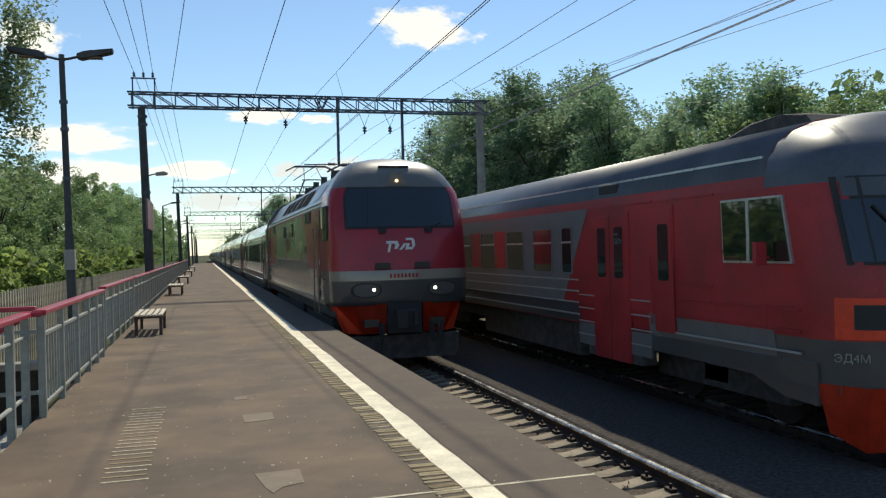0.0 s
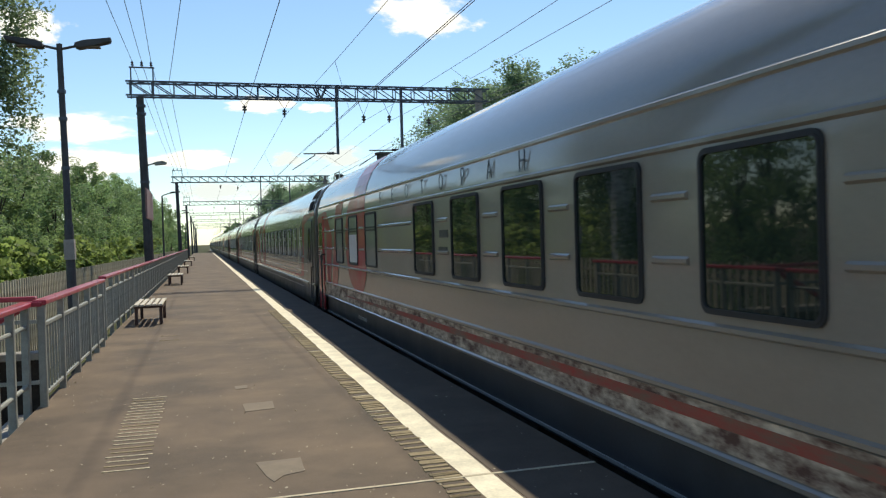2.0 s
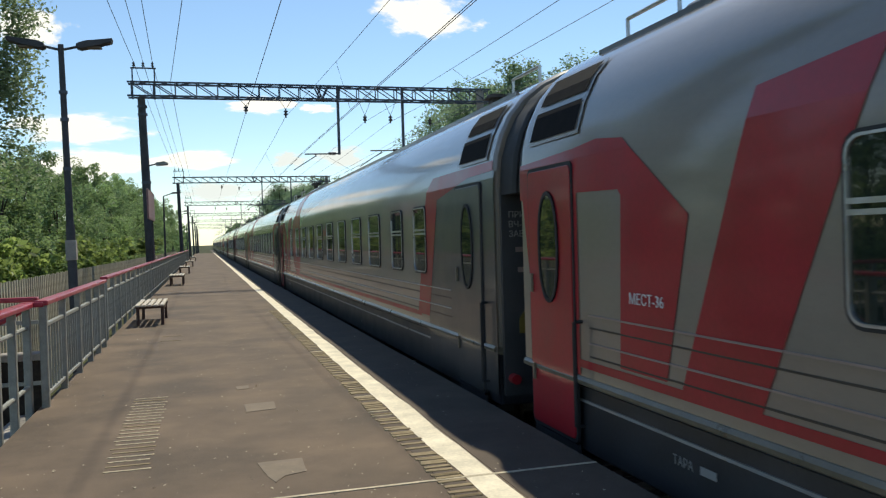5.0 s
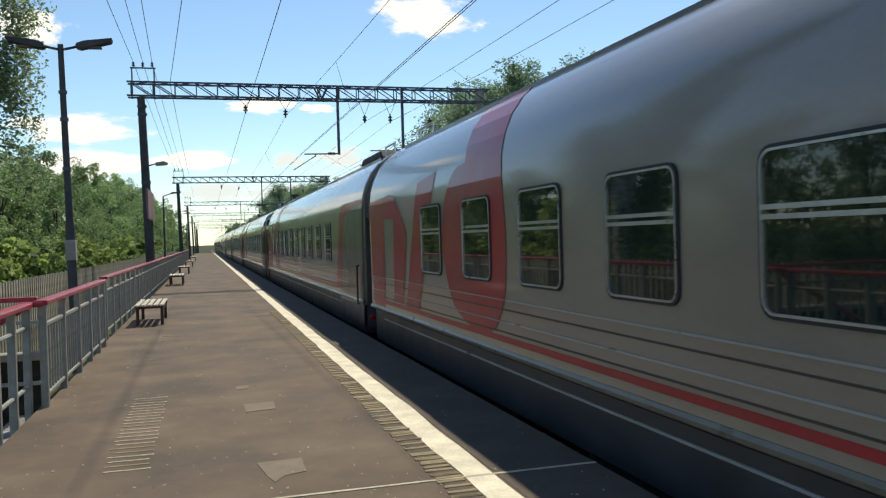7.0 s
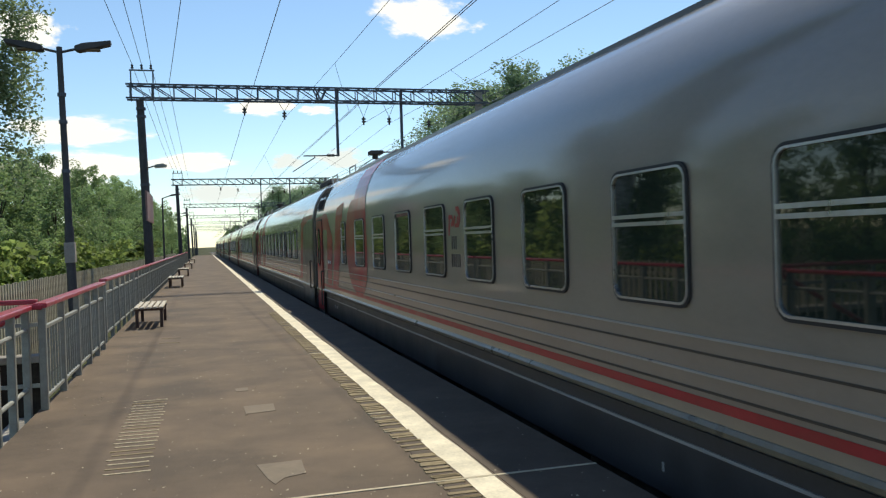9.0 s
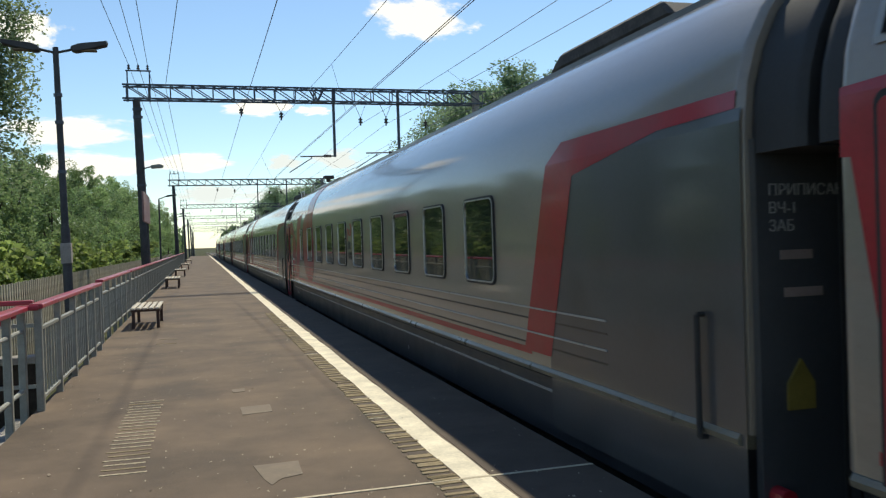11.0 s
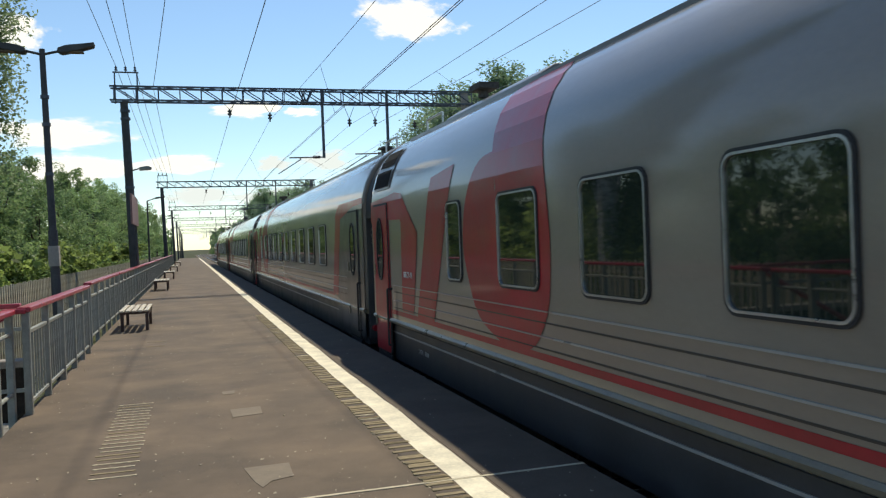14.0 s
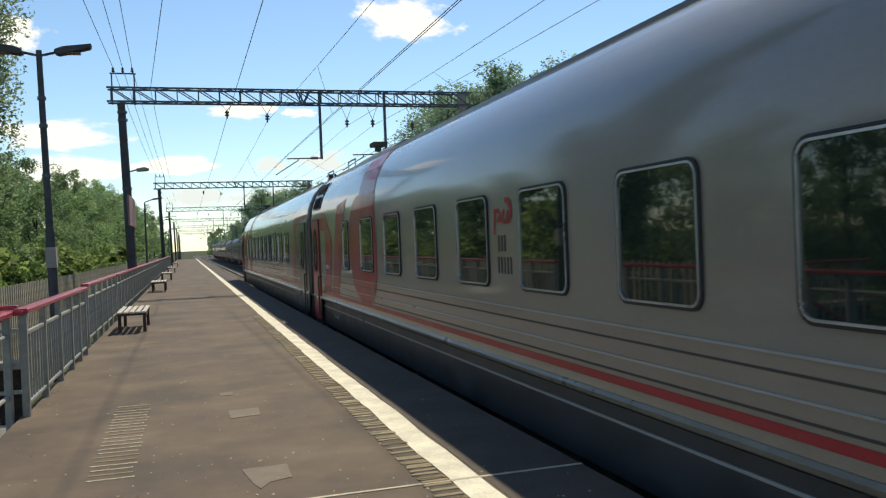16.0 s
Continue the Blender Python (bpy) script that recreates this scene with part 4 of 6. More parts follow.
    if tail_door:
        lettering("ТАРА", 0.085, car, RIDGE, side_pose(21.82, -1.505, 1.16), label="small pale stencilled word")
        part("number_bar", boxes((-1.506, -1.495, 21.36, 21.52, 1.165, 1.215)), RIDGE, car)
    # roof
    part("roof_rib", boxes((-1.03, -1.0, 1.0, 23.6, 4.12, 4.17), (1.0, 1.03, 1.0, 23.6, 4.12, 4.17)), ROOFGREY, car)
    part("roof_walk", boxes((-0.45, 0.45, 1.6, 23.4, 4.36, 4.42)), ROOFGREY, car)
    for y in (1.0, 22.8):
        bm = bmesh.new()
        for a, b in (((-0.75, y, 4.25), (-0.75, y, 4.45)), ((-0.75, y, 4.45), (-0.75, y + 0.8, 4.45)), ((-0.75, y + 0.8, 4.45), (-0.75, y + 0.8, 4.25))):
            tube(bm, a, b, 0.018, n=6)
        part("roof_handrail", bm, SILVER, car)
    if lead_door:
        bm = bmesh.new()
        box(bm, -0.44, -0.28, 3.38, 3.56, 4.3, 4.50)
        box(bm, -0.50, -0.22, 3.31, 3.63, 4.515, 4.54)
        box(bm, -0.46, -0.26, 3.37, 3.57, 4.54, 4.57)
        tube(bm, (-0.36, 3.47, 4.49), (-0.36, 3.47, 4.52), 0.06, n=8)
        part("roof_vent", bm, UNDER, car, "short dark capped chimney")
    else:
        bm = bmesh.new()
        prism(bm, [(2.2, 4.30), (2.4, 4.46), (4.3, 4.46), (4.6, 4.30)], "x", -0.75, -0.1)
        part("roof_vent", bevelled(bm, 0.03, 1), UNDER, car, "low dark roof cowl")
    if vents:
        bm = bmesh.new()
        prism(bm, [(-0.7, 4.22), (-0.72, 4.33), (-0.5, 4.46), (0.5, 4.46), (0.72, 4.33), (0.7, 4.22)], "y", 19.5, 22.8)
        part("air_conditioner", bevelled(bm, 0.03, 2), ROOFGREY, car)
        bm = bmesh.new()
        tube(bm, (-0.45, 21.9, 4.5), (-0.45, 21.9, 4.61), 0.07, n=10)
        box(bm, -0.58, -0.30, 21.7, 22.1, 4.60, 4.68)
        part("roof_vent", bm, UNDER, car, "dark roof cowl")
    gangway(car, -0.15, 0.36)
    gangway(car, 24.18, 24.42)
    for ya, yb in ((-0.06, 0.36), (24.19, 24.40)):
        shroud = part("end_shroud", shell([(x * 0.965, z * 0.99) for x, z in PROF], ya, yb, 3.02), BLACK, car, "black rubber shroud over the gangway")
        shade_flat_ends(shroud)
    wall = part("end_wall", boxes((-1.50, 1.50, 0.30, 0.352, 1.05, 3.1)), DARK, car, "dark end wall with white inscriptions")
    for k, (word, size) in enumerate((("ПРИПИСАН", 0.085), ("ВЧ-1", 0.085), ("ЗАБ", 0.085))):
        lettering(word, size, wall, RIDGE, Matrix(((1, 0, 0, -1.43), (0, 0, -1, 0.296), (0, 1, 0, 2.80 - 0.095 * k), (0, 0, 0, 1))), label="white stencilled words")
    for z, xa, xb in ((2.46, -1.36, -1.16), (2.26, -1.34, -1.10)):
        part("inscription_bar", boxes((xa, xb, 0.292, 0.302, z, z + 0.05)), WORNRIDGE, wall)
    part("warning_plate", prism(bmesh.new(), [(-1.34, 1.66), (-1.17, 1.66), (-1.17, 1.80), (-1.255, 1.93), (-1.34, 1.80)], "y", 0.285, 0.302), YELLOW, wall, "yellow warning plate")
    bm = bmesh.new()
    tube(bm, (-1.42, 0.20, 1.22), (-1.42, 0.31, 1.22), 0.05, n=10)
    part("tail_lamp", bm, RED, wall, "small red tail lamp")
    for s in (-1, 1):
        part("corner_post", bevelled(boxes((s * 1.30 - 0.05, s * 1.30 + 0.05, 24.19, 24.27, 1.05, 3.05)), 0.01, 1), BLACK, car)
    running_gear(car)
    return car


def restaurant_car():
    car = thing("restaurant_car", "older ribbed grey dining carriage with peeling lower paint", "railway carriage", "carriages of the passing train")
    body = part("body", shell(PROF, 0.35, 23.85, 1.33), GREY, car)
    shade_flat_ends(body)
    part("skirt", bevelled(boxes((-1.50, 1.50, 0.45, 23.75, 0.92, 1.33)), 0.02, 1), SKIRT, car, "dark skirt")
    part("skirt_line", boxes((-1.515, -1.498, 1.6, 23.6, 0.96, 0.985)), RIDGE, car)
    for z in (1.35, 1.66, 2.07, 3.13, 3.42):
        a = 0.45 if z > 3.3 else 1.65
        bm = bmesh.new()
        prism(bm, [(-half_width(z) + 0.004, z - 0.03), (-half_width(z) - 0.022, z - 0.012), (-half_width(z) - 0.022, z + 0.012), (-half_width(z) + 0.004, z + 0.03)], "y", a, 23.6)
        part("ridge", bm, GREY, car)
    wins = [(2.6, 0.76, True), (5.2, 0.93, False), (6.9, 0.95, False), (8.55, 0.95, False), (10.17, 0.95, False), (11.85, 0.95, False), (13.6, 0.95, False), (17.1, 0.9, 2), (18.8, 0.9, 2), (20.45, 0.85, 2)]
    edges = [(2.0, 2.0)] + [(c - w / 2 - 0.1, c + w / 2 + 0.1) for c, w, _ in wins] + [(22.8, 22.8)]
    for z in (2.44, 2.83):
        for (_, a), (b, _) in zip(edges, edges[1:]):
            if b - a > 0.35:
                bm = bmesh.new()
                prism(bm, [(-1.545, z - 0.03), (-1.572, z - 0.012), (-1.572, z + 0.012), (-1.545, z + 0.03)], "y", a + 0.05, b - 0.05)
                part("ridge", bm, GREY, car)
    # the band of worn red and peeled paint above the sill
    part("peeled_band", skin(bmesh.new(), [(1.7, 1.385), (22.9, 1.385), (22.9, 1.63), (1.7, 1.63)], 0.004), PEEL, car, "peeling beige and brown paint")
    part("red_band", skin(bmesh.new(), [(3.4, 1.52), (14.6, 1.50), (19.8, 1.49), (19.8, 1.51), (14.6, 1.57), (2.9, 1.60)], 0.008), WORNRED, car, "worn red band")
    part("red_stripe", skin(bmesh.new(), [(3.75, 1.66), (3.2, 1.66), (2.8, 3.2), (2.5, 3.37), (0.5, 3.37), (0.5, 3.48), (2.9, 3.48), (3.3, 3.25)], 0.008), RED, car, "slanted red stripe")
    part("dark_end", skin(bmesh.new(), [(3.2, 1.66), (2.8, 3.2), (2.5, 3.37), (0.4, 3.37), (0.4, 1.35), (1.7, 1.35), (1.7, 1.66)], 0.005), DARK, car)
    for poly in (LOGO_P2, LOGO_Z, LOGO_D):
        part("red_emblem_stroke", skin(bmesh.new(), poly, 0.006), RED, car, "large red painted emblem stroke")
    for i, (c, w, bl) in enumerate(wins):
        car_window(car, c, w, 2.17, 3.06, 2.78 if bl else 0, blind=MILK if bl else None, r=0.06, frame_mat=BLACK)
    part("drawn_blind", boxes((-1.561, -1.55, 18.8 - 0.42, 18.8 + 0.42, 2.20, 2.72)), BLIND, car, "white blind drawn across a window")
    for k, ch in enumerate("РЕСТОРАН"):
        lettering(ch, 0.26, car, INK, side_pose(16.3 - 0.87 * k, -half_width(3.17) - 0.010, 3.19), label="dark letter of the word for restaurant")
    for y, z in ((12.85, 2.62), (12.9, 2.42)):
        part("number_bar", boxes((-1.556, -1.55, y - 0.36, y, z, z + 0.09)), INK, car)
    for ya, yb, m, lab in ((0.7, 1.55, DARK, "dark entrance door"), (22.75, 23.55, RED, "red entrance door")):
        bm = bmesh.new()
        prism(bm, rounded(ya, yb, 1.0, 3.2, 0.05), "x", -1.575, -1.545)
        d = part("door", bevelled(bm, 0.004, 1), m, car, lab)
        part("pane", prism(bmesh.new(), rounded(ya + 0.15, yb - 0.15, 2.15, 3.05, 0.05), "x", -1.582, -1.57), GLASS, d)
        for k in range(3):
            part("window_bar", boxes((-1.60, -1.58, ya + 0.15, yb - 0.15, 2.28 + 0.1 * k, 2.30 + 0.1 * k)), SILVER, d)
        bm = bmesh.new()
        tube(bm, (-1.64, ya - 0.1, 1.0), (-1.64, ya - 0.1, 2.3), 0.02, n=6)
        for z in (1.0, 2.3):
            tube(bm, (-1.64, ya - 0.1, z), (-1.55, ya - 0.1, z), 0.016, n=6)
        part("grab_rail", bm, BLACK, d)
    for ya, yb in ((18.42, 18.76), (18.2, 18.36), (18.08, 18.16), (17.94, 18.03)):
        part("number_bar", boxes((-1.508, -1.495, ya, yb, 1.13, 1.19)), RIDGE, car)
    for y in (21.3,):
        bm = bmesh.new()
        tube(bm, (-0.35, y, 4.3), (-0.35, y, 4.50), 0.18, n=14)
        tube(bm, (-0.35, y, 4.50), (-0.35, y, 4.54), 0.22, n=14)
        part("roof_vent", bm, UNDER, car, "round dark roof ventilator")
    part("grille", skin(bmesh.new(), [(0.7, 3.62), (1.5, 3.62), (1.5, 3.82), (0.7, 3.82)], 0.012), BLACK, car)
    gangway(car, -0.2, 0.36)
    gangway(car, 23.83, 24.05)
    part("end_shroud", shell([(x * 0.96, z * 0.985) for x, z in PROF], 0.12, 0.37, 1.05), BLACK, car)
    running_gear(car)
    return car


train = []                      # (thing, distance of its leading end at the start)
rest = restaurant_car()
train.append((rest, 38.3))
type_a = modern_car((1, 1, 1, 1, 1), False, "", vents=False, shift=0.2)
type_b = modern_car((1, 1, 1, 0, 1, 1, 0, 1), True, "МЕСТ-36")
type_d = modern_car((1, 1, 1, 0, 1, 1, 0, 1), True, "МЕСТ-36", lead_door=False)
type_e = modern_car((0, 0, 0), True, "МЕСТ-54", lead_door=False)
type_c = modern_car((0, 0, 0), True, "МЕСТ-54")
order = [type_a, type_b, type_b, type_a, type_d, type_b, type_e, type_e, type_e, type_e, type_c, type_c, type_c]
used = set()
for k, src in enumerate(order):
    y0 = 62.47 + 24.54 * k
    if src.name in used:
        c = copy_thing(src, pose(AX, y0, RAIL))
    else:
        c = src
        used.add(src.name)
    train.append((c, y0))

# ---- the locomotive ----
LPROF = [(1.55, 1.42), (1.56, 2.4), (1.55, 3.72), (1.50, 3.83), (1.40, 3.92), (1.02, 4.50), (0.86, 4.62), (0.4, 4.70), (0.0, 4.72)]


def loco_width(z):
    for (xa, za), (xb, zb) in zip(LPROF, LPROF[1:]):
        if z <= zb:
            return xa + (xb - xa) * max(0, z - za) / (zb - za)
    return 0.0


CABPROF = [(1.57, 1.42), (1.60, 2.4), (1.59, 3.66), (1.56, 3.85), (1.49, 4.02), (1.38, 4.22), (1.24, 4.42), (1.08, 4.58), (0.88, 4.70), (0.5, 4.79), (0.0, 4.82)]


def cab_width(z):
    for (xa, za), (xb, zb) in zip(CABPROF, CABPROF[1:]):
        if z <= zb:
            return xa + (xb - xa) * max(0, z - za) / (zb - za)
    return 0.0


def setback(z):
    """How far the cab's front lies behind the buffers at a height."""
    pts = [(1.3, 0.10), (1.6, 0.02), (2.0, 0.0), (3.1, 0.16), (4.05, 0.50), (4.3, 0.62), (4.5, 0.78), (4.66, 1.0), (4.79, 1.4)]
    for (za, a), (zb, b) in zip(pts, pts[1:]):
        if z <= zb:
            return a + (b - a) * max(0, z - za) / (zb - za)
    return 1.5


def front_point(u, z, off=0.0):
    """u from -1 to 1 across the rounded front."""
    w = cab_width(z) * 0.99
    a = abs(u)
    x = math.copysign(w * (1 - (1 - a) ** 1.25), u) if a > 0 else 0.0
    y = setback(z) + 0.34 * a ** 6 + 0.08 * a * a
    return (x, y - off, z)


def cab_front(parent, logo):
    zs = [1.40, 1.5, 1.65, 1.94, 1.95, 2.17, 2.18, 2.4, 2.8, 3.1, 3.3, 3.6, 3.9, 4.02, 4.06, 4.2, 4.35, 4.5, 4.62, 4.70, 4.76, 4.79]
    us = [-1, -0.97, -0.9, -0.8, -0.65, -0.45, -0.2, 0, 0.2, 0.45, 0.65, 0.8, 0.9, 0.97, 1]
    bm = bmesh.new()
    grid = []
    for z in zs:
        w = cab_width(z)
        row = [bm.verts.new((-w, 1.75, z))] + [bm.verts.new(front_point(u, z)) for u in us] + [bm.verts.new((w, 1.75, z))]
        grid.append(row)
    for (za, a), (zb, b) in zip(zip(zs, grid), list(zip(zs, grid))[1:]):
        zm = (za + zb) / 2
        mi = 2 if zm < 1.945 else 1 if zm < 2.175 else 0 if zm < 4.04 else 3
        for i in range(len(a) - 1):
            f = bm.faces.new((a[i], a[i + 1], b[i + 1], b[i]))
            f.material_index = mi
            f.smooth = True
    bm.faces.new(grid[-1]).material_index = 3
    bm.faces.new(grid[0]).material_index = 2
    bm.faces.new([row[0] for row in grid] + [row[-1] for row in grid[::-1]]).material_index = 3
    cab = part("cab", bm, [RED, GREY, DARK, ROOFGREY], parent, "rounded red driver's cab with grey bands")
    # windscreen
    def sheet(u0, u1, z0, z1, off, n=14, m=5, tilt=0.0):
        s = bmesh.new()
        g = [[s.verts.new(front_point(u0 + (u1 - u0) * i / n - tilt * (2 * i / n - 1) * (j / m), z0 + (z1 - z0) * j / m, off)) for i in range(n + 1)] for j in range(m + 1)]
        for j in range(m):
            for i in range(n):
                s.faces.new((g[j][i], g[j][i + 1], g[j + 1][i + 1], g[j + 1][i])).smooth = True
        return s
    part("windscreen_surround", sheet(-0.73, 0.73, 3.10, 4.06, 0.012), BLACK, cab)
    ws = part("windscreen", sheet(-0.70, 0.70, 3.15, 4.02, 0.02), SCREEN, cab, "wide dark blue-grey windscreen")
    for x in (-0.45, 0.62):
        bm = bmesh.new()
        tube(bm, (x, setback(3.05) - 0.03, 3.08), (x + 0.3, setback(3.3) - 0.02, 3.22), 0.02, n=6)
        box(bm, x - 0.08, x + 0.08, setback(3.05) - 0.06, setback(3.05) + 0.1, 3.0, 3.1)
        part("wiper", bm, BLACK, cab)
    # lamps
    for s in (-1, 1):
        o = [(s * 0.86 + 0.34 * math.cos(a * math.tau / 24), 1.74 + 0.17 * math.copysign(abs(math.sin(a * math.tau / 24)) ** 0.7, math.sin(a * math.tau / 24))) for a in range(24)]
        bm = bmesh.new()
        prism(bm, o, "y", 0.0, 0.5)
        hl = part("headlight", bm, BLACK, cab, "oval headlight pod")
        i2 = [(s * 0.86 + (x - s * 0.86) * 0.85, 1.74 + (z - 1.74) * 0.82) for x, z in o]
        part("headlight_glass", prism(bmesh.new(), i2, "y", -0.006, 0.02), DARK, hl)
        bm = bmesh.new()
        tube(bm, (s * 0.70, -0.012, 1.75), (s * 0.70, 0.02, 1.75), 0.036, n=14)
        part("lamp_bulb", bm, LAMP, hl, "bright white lit lamp")
    tl = part("top_lamp_housing", sheet(-0.155, 0.155, 4.07, 4.48, 0.016, tilt=0.03), ROOFGREY, cab, "grey housing of the top lamp")
    part("top_lamp_glass", sheet(-0.12, 0.12, 4.10, 4.42, 0.026, tilt=0.02), PATCH, tl)
    bm = bmesh.new()
    tube(bm, (0, setback(4.2) - 0.045, 4.2), (0, setback(4.2) + 0.02, 4.2), 0.03, n=14)
    part("lamp_bulb", bm, WARMLAMP, tl, "warm lit lamp")
    part("visor", bevelled(boxes((-0.36, 0.36, setback(4.55) - 0.06, setback(4.55) + 0.15, 4.54, 4.575)), 0.008, 1), BLACK, cab)
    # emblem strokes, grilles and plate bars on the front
    def on_front(poly, off=0.006):
        b2 = bmesh.new()
        prism(b2, poly, "y", setback(2.7) - off - 0.01, setback(2.7) + 0.12)
        return b2
    if logo:
        for poly in ([(-0.37, 2.82), (-0.12, 2.82), (-0.08, 2.72), (-0.13, 2.64), (-0.2, 2.64), (-0.16, 2.72), (-0.19, 2.76), (-0.26, 2.76), (-0.30, 2.56), (-0.36, 2.56), (-0.31, 2.76), (-0.37, 2.76)],
                     [(-0.09, 2.62), (-0.02, 2.62), (0.10, 2.76), (0.03, 2.76)],
                     [(0.05, 2.62), (0.22, 2.62), (0.28, 2.70), (0.28, 2.82), (0.23, 2.88), (0.08, 2.88), (0.08, 2.83), (0.21, 2.83), (0.22, 2.68), (0.13, 2.68), (0.17, 2.76), (0.10, 2.76)]):
            part("emblem_stroke", on_front(poly), WHITE, cab, "white emblem on the front")
        for x in (-0.48, 0.42):
            b2 = bmesh.new()
            box(b2, x - 0.17, x + 0.17, setback(2.3) - 0.02, setback(2.3) + 0.1, 2.22, 2.34)
            part("front_grille", b2, GROOVE, cab)
            b2 = bmesh.new()
            box(b2, x - 0.19, x + 0.19, setback(2.3) - 0.05, setback(2.3) + 0.1, 2.19, 2.215)
            part("grille_lip", b2, BLACK, cab)
        for k in range(8):
            part("number_bar", boxes((-0.33 + 0.085 * k, -0.285 + 0.085 * k, -0.004, 0.02, 2.0, 2.09)), RED, cab)
    # skirt, coupling and plough
    for s in (-1, 1):
        bm = bmesh.new()
        pts = [(0.42, 0.02, 1.43), (1.50, 0.62, 1.43), (1.52, 1.35, 1.43), (1.30, 0.62, 0.78), (1.2, 0.45, 0.76), (0.42, 0.10, 0.76)]
        vs = [bm.verts.new((s * x, y, z)) for x, y, z in pts]
        mid = bm.verts.new((s * 1.12, 0.22, 1.43))
        low = bm.verts.new((s * 0.95, 0.24, 0.76))
        bm.faces.new((vs[0], mid, low, vs[5]))
        bm.faces.new((mid, vs[1], vs[3], vs[4], low))
        bm.faces.new((vs[1], vs[2], vs[3]))
        bmesh.ops.solidify(bm, geom=bm.faces[:], thickness=0.04)
        sk = part("skirt", bm, ORANGE, parent, "orange-red lower skirt")
        part("lifting_eye", boxes((s * 0.75 - 0.16, s * 0.75 + 0.16, 0.06, 0.2, 0.92, 1.08)), GROOVE, sk)
    bm = bmesh.new()
    box(bm, -0.40, 0.40, 0.05, 0.6, 0.75, 1.45)
    box(bm, -0.22, 0.22, -0.35, 0.3, 0.92, 1.30)
    box(bm, -0.30, -0.05, -0.5, -0.2, 0.9, 1.32)
    box(bm, 0.08, 0.2, -0.48, -0.2, 0.95, 1.27)
    part("coupler", bevelled(bm, 0.02, 1), BLACK, parent, "heavy dark automatic coupler")
    bm = bmesh.new()
    prism(bm, [(-1.35, 0.7), (1.35, 0.7), (1.25, 0.16), (-1.25, 0.16)], "y", 0.35, 0.42)
    part("snow_plough", bm, UNDER, parent)
    for x in (-0.6, 0.55, 0.75):
        run = [(x + 0.01 * k, -0.05 - 0.05 * math.sin(k / 8 * math.pi), 1.0 - 0.45 * math.sin(k / 8 * math.pi)) for k in range(9)]
        part("hose", wires_mesh([run], 0.03, 6), BLACK, parent, "black brake hose")
    return cab


